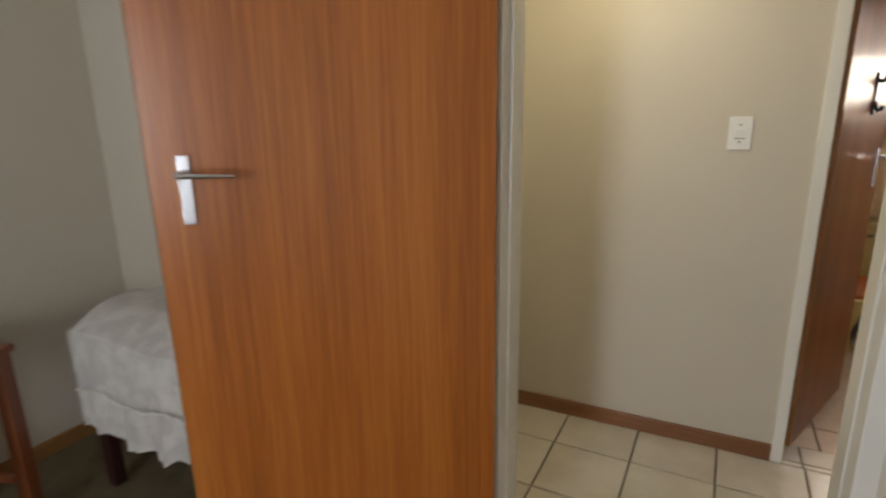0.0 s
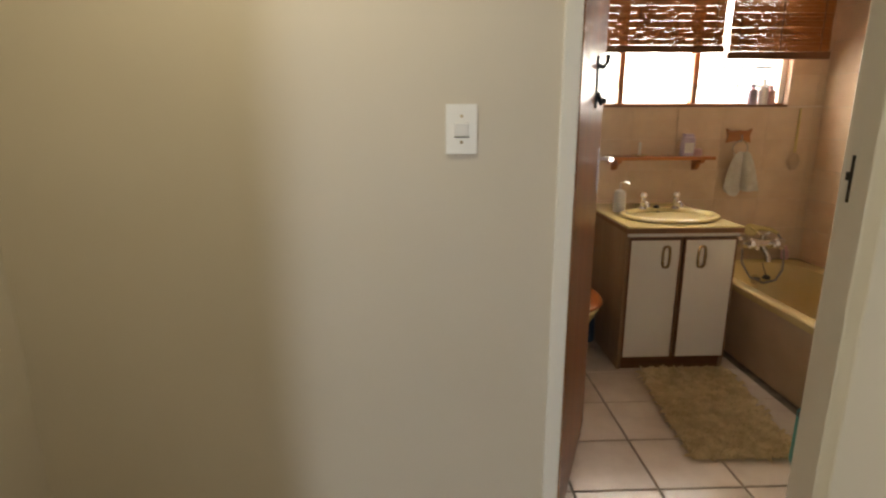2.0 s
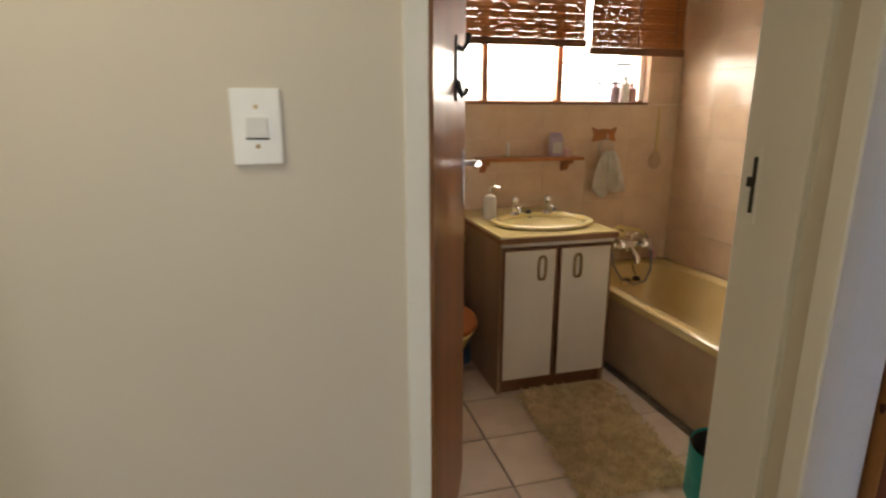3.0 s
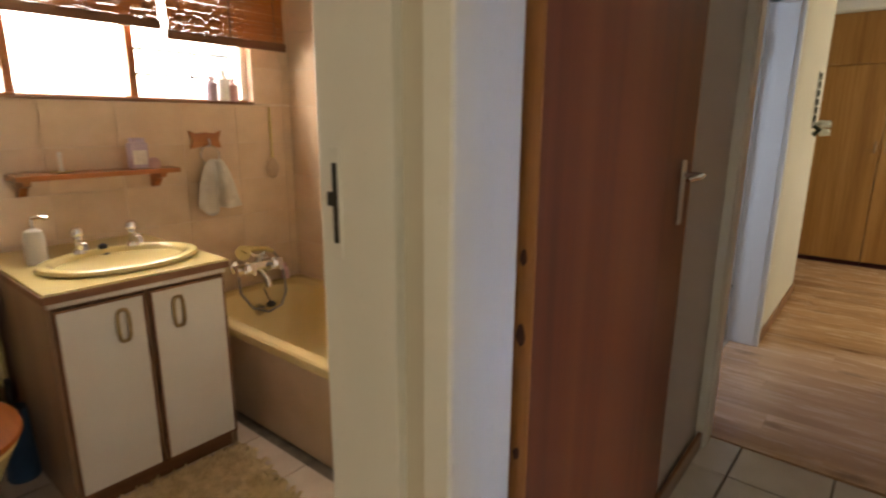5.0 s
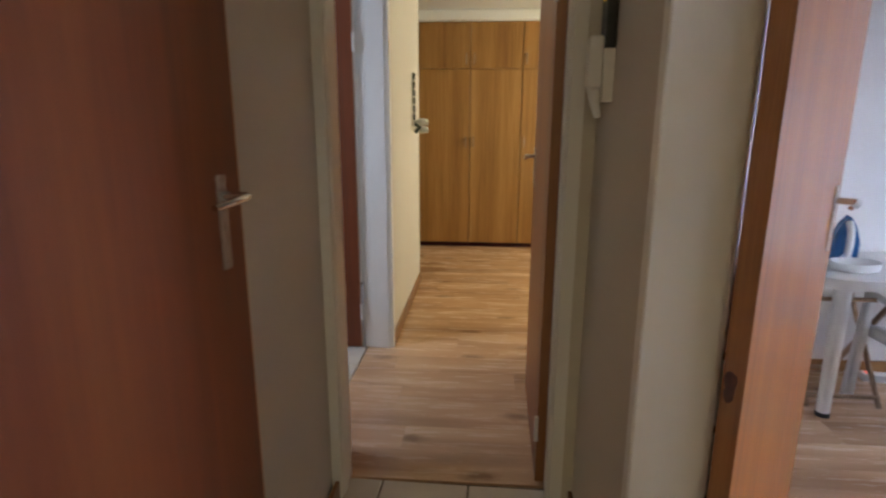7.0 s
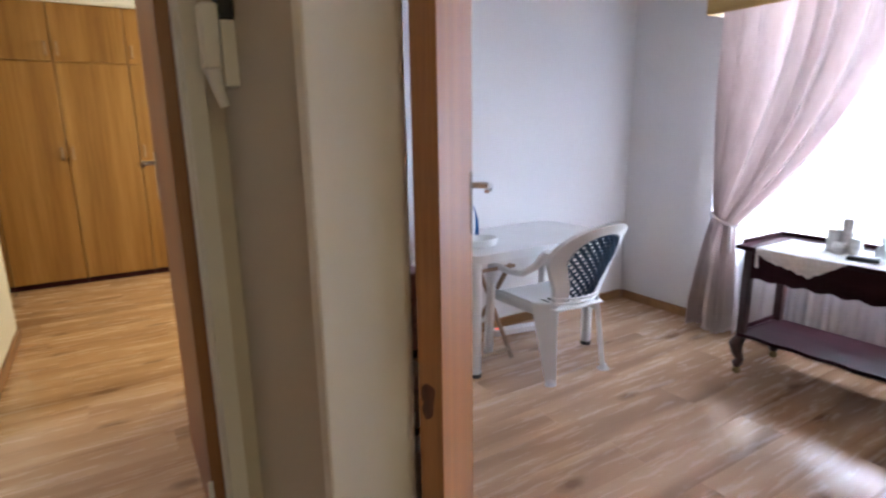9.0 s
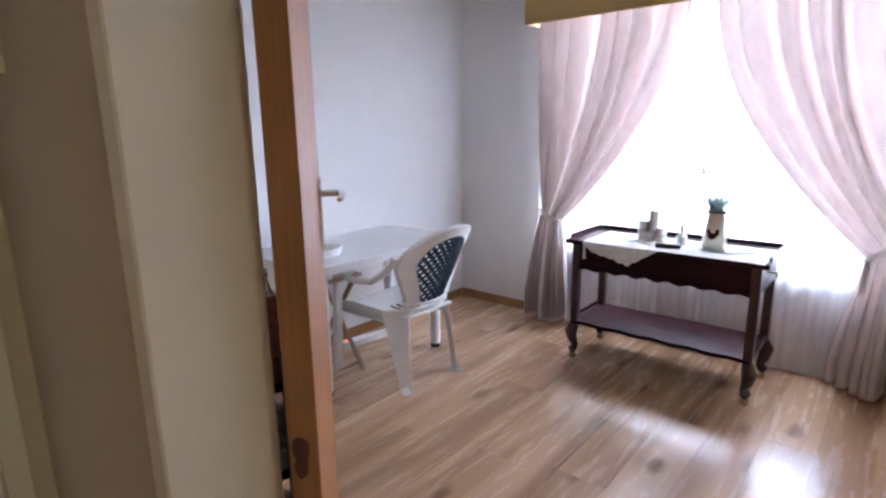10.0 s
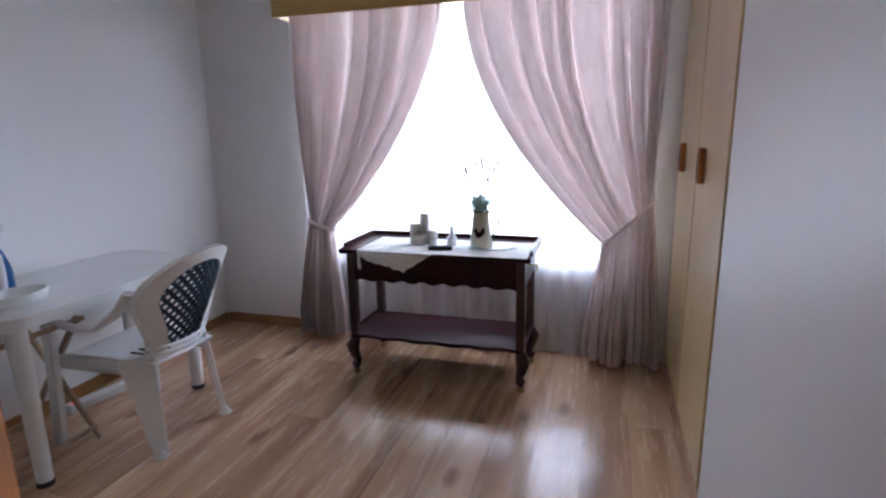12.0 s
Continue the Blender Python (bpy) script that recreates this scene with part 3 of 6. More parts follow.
# ---- wall telephone in the passage ----
ph = thing("wall_telephone", "white wall telephone handset below a dark unit with small lights", "telephone", pose(3.0, 1.69, 1.45))
bm = bmesh.new()
box(bm, -0.03, 0.045, 0, 0.03, 0.12, 0.34, 0.008, 2)
part("cradle", bm, BLACK, ph, "dark plastic unit")
bm = bmesh.new()
box(bm, -0.03, 0.03, 0, 0.03, -0.02, 0.118, 0.006, 2)
part("base", bm, FRAME, ph, "pale plastic base")
bm = bmesh.new()
box(bm, -0.032, 0.022, 0.032, 0.07, 0.015, 0.15, 0.012, 3)
tube(bm, [(0.0, 0.05, 0.02), (0.004, 0.042, -0.02), (0.008, 0.03, -0.06)], [0.02, 0.014, 0.01], 10)
part("handset", bm, PLASTIC, ph, "white handset", True)
for z, c in ((0.275, (1.0, 0.05, 0.02)), (0.245, (1.0, 0.6, 0.05))):
    bm = bmesh.new()
    box(bm, -0.012, 0.012, 0.0305, 0.0315, z - 0.005, z + 0.005)
    part("indicator_light", bm, glow("indicator", c, 1.5), ph, "small lit indicator")

# ---- bedroom: bed and side table ----
bed = thing("bed", "low bed with a rumpled off-white bedspread and dark legs", "bed", pose(-1.93, 1.4, 0))
bm = bmesh.new()


def spread(u, v):
    x = -0.02 + 0.9 * u
    w = 0.012 * math.sin(31 * u) + 0.006 * math.sin(73 * u + 1)
    if v < 0.45:
        k = v / 0.45
        return (x - 0.02 * (1 - k), -0.02 + w * (1 - k) * 1.6, 0.27 + 0.018 * math.sin(11 * u) + 0.009 * math.sin(29 * u + 2) + 0.42 * k + 0.006 * math.sin(8 * k + 20 * u))
    k = (v - 0.45) / 0.55
    return (x, -0.02 + 0.47 * k + 0.0 * w, 0.69 + 0.075 * math.sin(math.pi * min(1, k * 2.2) / 2) + 0.012 * math.sin(9 * u + 5 * k))


sheet(bm, spread, 70, 22)
sheet(bm, lambda u, v: (-0.04 + 0.01 * math.sin(23 * u), -0.02 + 0.47 * u, 0.28 + 0.015 * math.sin(13 * u) + v * (0.41 + 0.07 * math.sin(math.pi * min(1, u * 2.2) / 2))), 16, 10)
cover = part("bedspread", bm, BEDCLOTH, bed, "rumpled off-white cotton bedspread", True)
bm = bmesh.new()
tube(bm, [(0.86 * k / 60, -0.042 - 0.006 * math.sin(31 * k / 60), 0.465 + 0.012 * math.sin(k * 0.21) + 0.003 * math.sin(k * 1.3)) for k in range(61)], 0.0045, 6)
part("braid", bm, LACE, cover, "raised white braid")
bm = bmesh.new()
box(bm, 0.0, 0.86, 0.0, 0.45, 0.25, 0.67, 0.03, 3)
part("mattress", bm, BEDCLOTH, bed)
for x, y in ((0.03, 0.03), (0.03, 0.42), (0.82, 0.03), (0.82, 0.42)):
    bm = bmesh.new()
    box(bm, x - 0.025, x + 0.025, y - 0.025, y + 0.025, 0, 0.25, 0.004)
    part("leg", bm, MAHOGANY_Z, bed, "dark wooden leg")
st = thing("side_table", "red-brown wooden side table with a pale cloth on top", "side table", pose(-2.02, 0.92, 0, 0, 0, 20))
bm = bmesh.new()
box(bm, -0.2, 0.2, -0.2, 0.2, 0.715, 0.74, 0.006, 2)
part("tabletop", bm, REDWOOD, st)
for x in (-0.165, 0.165):
    for y in (-0.165, 0.165):
        bm = bmesh.new()
        box(bm, x - 0.024, x + 0.024, y - 0.024, y + 0.024, 0, 0.7145, 0.004, 2)
        part("leg", bm, REDWOOD, st)
for y in (-0.165, 0.165):
    bm = bmesh.new()
    box(bm, -0.1405, 0.1405, y - 0.009, y + 0.009, 0.64, 0.7145, 0.002)
    part("apron", bm, REDWOOD, st)
for y in (-0.17, 0.17):
    bm = bmesh.new()
    box(bm, -0.1405, 0.1405, y * 0.97 - 0.01, y * 0.97 + 0.01, 0.2, 0.23, 0.002)
    part("stretcher", bm, REDWOOD, st)
bm = bmesh.new()
sheet(bm, lambda u, v: (-0.16 + 0.3 * u, -0.16 + 0.3 * v, 0.744 + 0.014 * abs(math.sin(9 * u) * math.sin(7 * v))), 12, 12)
single("folded_cloth", bm, LACE, "crumpled white cloth lying on the side table", "cloth", st.matrix_world.copy(), smooth=True)

# ---- bathroom ----
VX0, VX1, VY0, VY1, VT = 1.295, 1.905, 4.1, 4.86, 0.84
van = thing("vanity_cabinet", "white two-door vanity cabinet with brown edging on a plinth", "cabinet", pose(VX0, VY0, 0))
W = VX1 - VX0
bm = bmesh.new()
box(bm, 0, 0.018, 0.018, 0.72, 0, 0.8, 0.002)
part("side_panel", bm, CABSIDE, van, "brown wood-grain side panel")
bm = bmesh.new()
box(bm, W - 0.018, W, 0.018, 0.72, 0, 0.8, 0.002)
part("side_panel", bm, CABSIDE, van, "brown wood-grain side panel")
bm = bmesh.new()
box(bm, 0.018, W - 0.018, 0.03, 0.72, 0.07, 0.79)
part("carcass", bm, CABSIDE, van)
bm = bmesh.new()
box(bm, 0.018, W - 0.018, 0.035, 0.05, 0, 0.07)
part("plinth", bm, CABEDGE, van, "dark brown plinth")
bm = bmesh.new()
box(bm, 0, W, -0.002, 0.018, 0.783, 0.8, 0.002)
part("top_rail", bm, CABINET, van)
for a, b, hx in ((0.012, W / 2 - 0.008, 0.215), (W / 2 + 0.008, W - 0.008, 0.41)):
    bm = bmesh.new()
    box(bm, a + 0.009, b - 0.009, 0, 0.018, 0.084, 0.762, 0.002)
    dr = part("door", bm, CABINET, van)
    for e in ((a, a + 0.0085, 0.075, 0.771), (b - 0.0085, b, 0.075, 0.771), (a + 0.0085, b - 0.0085, 0.075, 0.0835), (a + 0.0085, b - 0.0085, 0.7625, 0.771)):
        bm = bmesh.new()
        box(bm, e[0], e[1], -0.0005, 0.018, e[2], e[3], 0.001)
        part("edging", bm, CABEDGE, dr, "dark brown edging strip")
    bm = bmesh.new()
    ring = [(hx + 0.019 * math.copysign(abs(math.cos(k * math.pi / 12)) ** 0.5, math.cos(k * math.pi / 12)), -0.004, 0.67 + 0.058 * math.copysign(abs(math.sin(k * math.pi / 12)) ** 0.7, math.sin(k * math.pi / 12))) for k in range(24)]
    tube(bm, ring, 0.0075, 8, True)
    part("handle", bm, BRASS, dr, "oval aged brass recessed handle", True)
bm = bmesh.new()
box(bm, VX0 - 0.012, VX1 + 0.006, VY0 - 0.02, 4.878, 0.803, 0.84, 0.004, 2)
worktop = single("worktop", bm, CREAM, "cream vanity top with a brown front edge", "worktop")
for e in ((VX0 - 0.016, VX1 + 0.006, VY0 - 0.026, VY0 - 0.0195, 0.806, 0.832), (VX0 - 0.018, VX0 - 0.0115, VY0 - 0.018, 4.87, 0.806, 0.832)):
    bm = bmesh.new()
    box(bm, *e, 0.001)
    part("edge_strip", bm, CABEDGE, worktop, "dark brown edge strip")
bs = thing("basin", "oval cream ceramic drop-in wash basin", "basin", pose(1.625, 4.36, 0.84))
bm = bmesh.new()
rim = [(0.275, 0.001), (0.285, 0.008), (0.28, 0.02), (0.262, 0.026), (0.24, 0.022), (0.225, 0.006), (0.2, -0.05), (0.15, -0.09), (0.05, -0.108), (0.0001, -0.11)]
lathe(bm, rim, 48, sy=0.78)
part("bowl", bm, CREAM, bs, "", True)
bm = bmesh.new()
rod(bm, (0, -0.006, -0.106), (0, -0.006, -0.098), 0.022, seg=16)
part("drain", bm, CHROME, bs, "chrome drain", True)
bm = bmesh.new()
rod(bm, (0, 0.165, 0.0), (0, 0.15, -0.02), 0.014, seg=12)
part("overflow", bm, STEEL_DARK, bs)
bm = bmesh.new()
lathe(bm, [(0.018, 0), (0.016, 0.014), (0.006, 0.02)], 14, at=(0.0, 0.185, 0.022))
part("plug", bm, BLACK, bs, "black plug", True)


def tap(m):
    t = thing("pillar_tap", "chrome pillar tap with a domed head", "tap", m, "taps on the basin")
    bm = bmesh.new()
    lathe(bm, [(0.024, 0), (0.022, 0.008), (0.014, 0.016), (0.013, 0.05), (0.017, 0.058), (0.012, 0.066)], 16)
    tube(bm, [(0, 0, 0.035), (0, -0.04, 0.046), (0, -0.075, 0.042), (0, -0.088, 0.022)], [0.011, 0.011, 0.010, 0.009], 10)
    part("body", bm, CHROME, t, "", True)
    bm = bmesh.new()
    lathe(bm, [(0.006, 0.064), (0.021, 0.072), (0.024, 0.088), (0.018, 0.1), (0.004, 0.105)], 16)
    part("tap_head", bm, CHROME, t, "", True)
    return t


tap1 = tap(pose(1.535, 4.53, 0.86))
copy_thing(tap1, pose(1.735, 4.53, 0.86))
sd = thing("soap_dispenser", "pale pump soap bottle standing on the vanity", "soap dispenser", pose(1.4, 4.56, 0.84))
bm = bmesh.new()
lathe(bm, [(0.033, 0), (0.036, 0.01), (0.036, 0.1), (0.03, 0.125), (0.012, 0.135)], 18)
part("bottle", bm, CABINET, sd, "", True)
bm = bmesh.new()
rod(bm, (0, 0, 0.135), (0, 0, 0.175), 0.007)
tube(bm, [(0, 0, 0.175), (0.02, -0.015, 0.18), (0.045, -0.03, 0.172)], 0.007, 8)
part("pump", bm, CHROME, sd, "", True)

# shelf with small things
sh = thing("wall_shelf", "orange pine wall shelf on two brackets", "shelf", pose(1.41, 4.72, 1.135))
bm = bmesh.new()
box(bm, 0, 0.65, 0, 0.155, 0.0, 0.022, 0.004, 2)
part("board", bm, ORANGE, sh)
for x in (0.03, 0.57):
    bm = bmesh.new()
    vs = prism(bm, [(0, 0), (0.12, 0), (0.115, -0.022), (0.07, -0.03), (0.03, -0.07), (0, -0.075)], 0, 0.028)
    bmesh.ops.transform(bm, matrix=Matrix.Translation((x, 0.155, 0)) @ Matrix(((0, 0, 1, 0), (-1, 0, 0, 0), (0, 1, 0, 0), (0, 0, 0, 1))), verts=vs)
    part("bracket", bm, ORANGE, sh)
can = thing("candle", "thin white candle on a small saucer", "candle", pose(1.59, 4.79, 1.157))
bm = bmesh.new()
lathe(bm, [(0.02, 0), (0.045, 0.006), (0.047, 0.01), (0.012, 0.008)], 18)
part("saucer", bm, CREAM, can, "", True)
bm = bmesh.new()
lathe(bm, [(0.009, 0.006), (0.009, 0.085), (0.003, 0.09)], 12)
part("wax_stick", bm, LACE, can, "", True)
LILAC = surface("lilac_plastic", (0.45, 0.36, 0.5), (0.6, 0.5, 0.62), 0.4, (20, 20, 20), 30)
PINK = surface("pink_plastic", (0.6, 0.35, 0.36), (0.7, 0.45, 0.45), 0.4, (20, 20, 20), 30)
tp = thing("talc_container", "lilac and white plastic talc container on the shelf", "container", pose(1.9, 4.79, 1.157))
bm = bmesh.new()
box(bm, -0.04, 0.04, -0.025, 0.025, 0, 0.12, 0.014, 3)
part("body", bm, LILAC, tp, "", True)
bm = bmesh.new()
box(bm, -0.03, 0.03, -0.0262, -0.0248, 0.02, 0.085, 0.0)
part("label_panel", bm, LACE, tp, "white label")
bm = bmesh.new()
box(bm, -0.03, 0.03, -0.02, 0.02, 0.121, 0.14, 0.005, 2)
part("cap", bm, LILAC, tp, "", True)
bm = bmesh.new()
lathe(bm, [(0.025, 0), (0.028, 0.01), (0.026, 0.035), (0.02, 0.045), (0.006, 0.05)], 16)
single("soap_jar", bm, PINK, "small pink soap jar on the shelf", "jar", pose(1.96, 4.77, 1.157), smooth=True)

# towel holder and towel
th = thing("towel_hook", "carved orange wooden plaque with a towel ring", "towel hook", pose(2.27, 4.875, 1.28))
bm = bmesh.new()
vs = prism(bm, [(-0.085, 0.045), (-0.05, 0.03), (0, 0.036), (0.05, 0.03), (0.085, 0.045), (0.07, 0), (0.08, -0.045), (0.03, -0.035), (-0.03, -0.035), (-0.08, -0.045), (-0.07, 0)], 0, 0.02)
bmesh.ops.transform(bm, matrix=pose(0, 0, 0, 90, 0, 0), verts=vs)
part("plaque", bm, ORANGE, th)
bm = bmesh.new()
tube(bm, [(0, -0.018, 0.01), (0, -0.05, 0.0), (0, -0.055, -0.02), (0, -0.04, -0.035)], 0.006, 8)
tube(bm, [(0.05 * math.sin(a * math.pi / 10), -0.045, -0.08 + 0.05 * math.cos(a * math.pi / 10)) for a in range(20)], 0.004, 6, True)
part("ring", bm, CHROME, th, "chrome ring", True)
bm = bmesh.new()


def towel_fn(u, v):
    """Bunched at the ring, falling in two lobes with a deep crease between."""
    c = 2 * u - 1
    w = 0.028 + 0.09 * v ** 0.55
    crease = math.exp(-((c + 0.1 - 0.25 * v) / 0.22) ** 2)
    y = 4.80 - 0.03 * math.sin(math.pi * min(1, v * 1.2)) * (1 - c * c) + 0.05 * crease * (0.35 + 0.65 * v) + 0.006 * math.sin(14 * u + 3 * v)
    return (2.275 + c * w + 0.012 * v, min(y, 4.856), 1.18 - 0.285 * v * (1 - 0.16 * c * c + 0.05 * math.sin(7 * u)) + 0.02 * crease * v)


sheet(bm, towel_fn, 44, 16)
tw = single("hand_towel", bm, TOWEL, "folded cream hand towel hanging from the ring", "towel", smooth=True)
md = tw.modifiers.new("thick", "SOLIDIFY")
md.thickness = 0.008
bb = thing("bath_brush", "long-handled pale bath brush hanging on the wall", "brush", pose(2.66, 4.862, 1.25))
bm = bmesh.new()
rod(bm, (0, 0, -0.08), (0, 0, 0.2), 0.009, 0.006)
part("handle", bm, CREAM, bb, "", True)
bm = bmesh.new()
lathe(bm, [(0.0001, -0.1), (0.025, -0.09), (0.045, -0.04), (0.03, 0.0), (0.008, 0.02)], 16, at=(0, 0, -0.1), sy=0.4)
part("brush_head", bm, TUBPANEL, bb, "", True)

# bathtub
tub = thing("bathtub", "cream acrylic bathtub with a beige side panel", "bathtub", pose(2.04, 3.1, 0))
BL, BW, BZ = 1.765, 0.76, 0.445


def tub_ring(inset, z, n=64, power=5.0):
    r = []
    for k in range(n):
        a = 2 * math.pi * k / n
        c, s = math.cos(a), math.sin(a)
        r.append((BW / 2 + (BW / 2 - inset) * math.copysign(abs(c) ** (2 / power), c), BL / 2 + (BL / 2 - inset) * math.copysign(abs(s) ** (2 / power), s), z))
    return r


bm = bmesh.new()
loops = [tub_ring(0.0, BZ - 0.045, power=40), tub_ring(0.0, BZ - 0.008, power=40), tub_ring(0.008, BZ, power=30), tub_ring(0.055, BZ + 0.002, power=10), tub_ring(0.075, BZ - 0.012), tub_ring(0.1, BZ - 0.12), tub_ring(0.14, 0.2), tub_ring(0.2, 0.14), tub_ring(0.34, 0.125)]
rows = [[bm.verts.new(p) for p in lp] for lp in loops]
for a, b in zip(rows, rows[1:]):
    for i in range(64):
        bm.faces.new((a[i], a[(i + 1) % 64], b[(i + 1) % 64], b[i]))
bm.faces.new(rows[-1])
part("shell", bm, BATHTUB, tub, "", True)
bm = bmesh.new()
box(bm, 0.008, 0.026, 0.0, BL, 0.0, BZ - 0.044, 0.003)
part("side_panel", bm, TUBPANEL, tub, "mottled beige tiled side panel")
bm = bmesh.new()
rod(bm, (0.4, BL - 0.125, 0.325), (0.4, BL - 0.1, 0.33), 0.032, seg=18)
part("overflow_cover", bm, CHROME, tub, "chrome overflow cover", True)
bm = bmesh.new()
lathe(bm, [(0.0001, -0.012), (0.024, -0.01), (0.026, 0.0), (0.018, 0.014), (0.0001, 0.018)], 14, at=(0.47, BL - 0.125, 0.345))
tube(bm, [(0.47, BL - 0.12, 0.36), (0.46, BL - 0.1, 0.4), (0.45, BL - 0.09, 0.44)], 0.003, 6)
part("plug", bm, BLACK, tub, "black rubber plug on its chain", True)
mx = thing("bath_mixer", "chrome bath mixer with hand shower and looped hose", "mixer tap", pose(2.475, 4.872, 0.565))
bm = bmesh.new()
tube(bm, [(-0.13, -0.075, 0), (-0.06, -0.085, 0.004), (0.06, -0.085, 0.004), (0.13, -0.075, 0)], [0.03, 0.036, 0.036, 0.03], 16)
for x in (-0.085, 0.085):
    vs = lathe(bm, [(0.045, 0.0), (0.043, 0.012), (0.024, 0.02), (0.022, 0.075)], 18)
    bmesh.ops.transform(bm, matrix=Matrix.Translation((x, 0, 0)) @ pose(0, 0, 0, 90, 0, 0), verts=vs)
tube(bm, [(0, -0.085, -0.01), (0, -0.12, -0.035), (0, -0.165, -0.06), (0.0, -0.175, -0.1)], [0.028, 0.024, 0.021, 0.02], 12)
part("body", bm, CHROME, mx, "", True)
bm = bmesh.new()
tube(bm, [(0, -0.085, 0.03), (0, -0.088, 0.07)], [0.018, 0.013], 12)
for x in (-0.035, 0.035):
    tube(bm, [(0, -0.088, 0.068), (x, -0.09, 0.075), (x * 1.2, -0.09, 0.1)], 0.008, 8)
part("cradle", bm, CHROME, mx, "", True)
for x in (-1, 1):
    bm = bmesh.new()
    vs = lathe(bm, [(0.014, 0), (0.018, 0.012), (0.032, 0.018), (0.036, 0.034), (0.03, 0.05), (0.012, 0.058), (0.002, 0.059)], 12)
    for a in range(4):
        vs += lathe(bm, [(0.0001, -0.012), (0.011, -0.006), (0.012, 0.006), (0.0001, 0.012)], 8, at=(0.034 * math.cos(a * math.pi / 2 + 0.5), 0.034 * math.sin(a * math.pi / 2 + 0.5), 0.035))
    bmesh.ops.transform(bm, matrix=Matrix.Translation((x * 0.085, -0.11, 0.005)) @ pose(0, 0, 0, 70, 0, 0), verts=vs)
    part("tap_head", bm, CHROME, mx, "", True)
bm = bmesh.new()
tube(bm, [(-0.115, -0.12, 0.1), (-0.09, -0.105, 0.118), (-0.02, -0.092, 0.112), (0.05, -0.092, 0.1), (0.09, -0.095, 0.08)], [0.034, 0.026, 0.015, 0.014, 0.012], 12)
vs = lathe(bm, [(0.018, 0), (0.04, 0.012), (0.042, 0.022), (0.036, 0.026), (0.0001, 0.024)], 18)
bmesh.ops.transform(bm, matrix=Matrix.Translation((-0.11, -0.115, 0.102)) @ pose(0, 0, 0, 60, -40, 0), verts=vs)
part("hand_shower", bm, CREAM, mx, "cream plastic hand shower in its cradle", True)
bm = bmesh.new()
tube(bm, [(0.09, -0.095, 0.08), (0.135, -0.1, 0.02), (0.15, -0.11, -0.08), (0.14, -0.13, -0.17), (0.09, -0.15, -0.235), (0.0, -0.16, -0.25), (-0.09, -0.15, -0.21), (-0.14, -0.12, -0.12), (-0.13, -0.09, -0.03)], 0.0065, 8)
part("hose", bm, surface("hose_steel", (0.22, 0.21, 0.2), (0.34, 0.33, 0.32), 0.4, (90, 90, 90), 30, 0.2, metal=1.0), mx, "flexible chrome hose", True)
bm = bmesh.new()
lathe(bm, [(0.022, 0), (0.026, 0.01), (0.024, 0.06), (0.01, 0.075), (0.01, 0.095)], 14)
single("shampoo_bottle", bm, PINK, "small pink bottle on the bath rim", "bottle", pose(2.68, 4.835, 0.447), smooth=True)

# toilet
to = thing("toilet", "cream toilet with an orange wooden seat and low cistern", "toilet", pose(0.98, 4.86, 0))
bm = bmesh.new()
box(bm, -0.2, 0.28, -0.24, -0.01, 0.36, 0.7, 0.03, 3)
cis = part("cistern", bm, CREAM, to, "", True)
bm = bmesh.new()
box(bm, -0.215, 0.295, -0.255, 0.0, 0.701, 0.735, 0.014, 3)
part("cistern_lid", bm, CREAM, to, "", True)
bm = bmesh.new()
rod(bm, (0.21, -0.24, 0.65), (0.21, -0.265, 0.65), 0.012)
tube(bm, [(0.21, -0.262, 0.65), (0.17, -0.268, 0.648), (0.14, -0.268, 0.643)], 0.008, 8)
part("flush_lever", bm, CHROME, to, "chrome flush lever", True)
bm = bmesh.new()
lathe(bm, [(0.11, 0.0), (0.1, 0.02), (0.085, 0.12), (0.12, 0.24), (0.17, 0.35), (0.185, 0.385), (0.18, 0.4), (0.14, 0.395), (0.1, 0.3), (0.0001, 0.25)], 32, at=(0.03, -0.6, 0), sy=1.6)
part("bowl", bm, CREAM, to, "", True)
bm = bmesh.new()
lathe(bm, [(0.185, 0.403), (0.192, 0.412), (0.188, 0.424), (0.17, 0.43), (0.0001, 0.432)], 36, at=(0.03, -0.63, 0), sy=1.45)
part("seat_lid", bm, SEATWOOD, to, "orange wooden seat lid", True)
bm = bmesh.new()
box(bm, -0.06, 0.1, -0.16, -0.06, 0.0, 0.05, 0.006, 2)
box(bm, -0.0, 0.03, -0.13, -0.1, 0.05, 0.16, 0.004)
single("ornament", bm, MAHOGANY, "small dark ornament on a brown wooden box", "ornament", pose(0.98, 4.86, 0.736))
br = thing("toilet_brush", "toilet brush in a dark blue holder", "toilet brush", pose(1.24, 4.55, 0.0))
bm = bmesh.new()
lathe(bm, [(0.05, 0), (0.055, 0.01), (0.045, 0.3), (0.042, 0.3), (0.04, 0.02)], 18)
part("holder", bm, BLUE, br, "", True)
bm = bmesh.new()
rod(bm, (0, 0, 0.03), (0, 0, 0.42), 0.012)
part("handle", bm, STEEL_DARK, br, "", True)

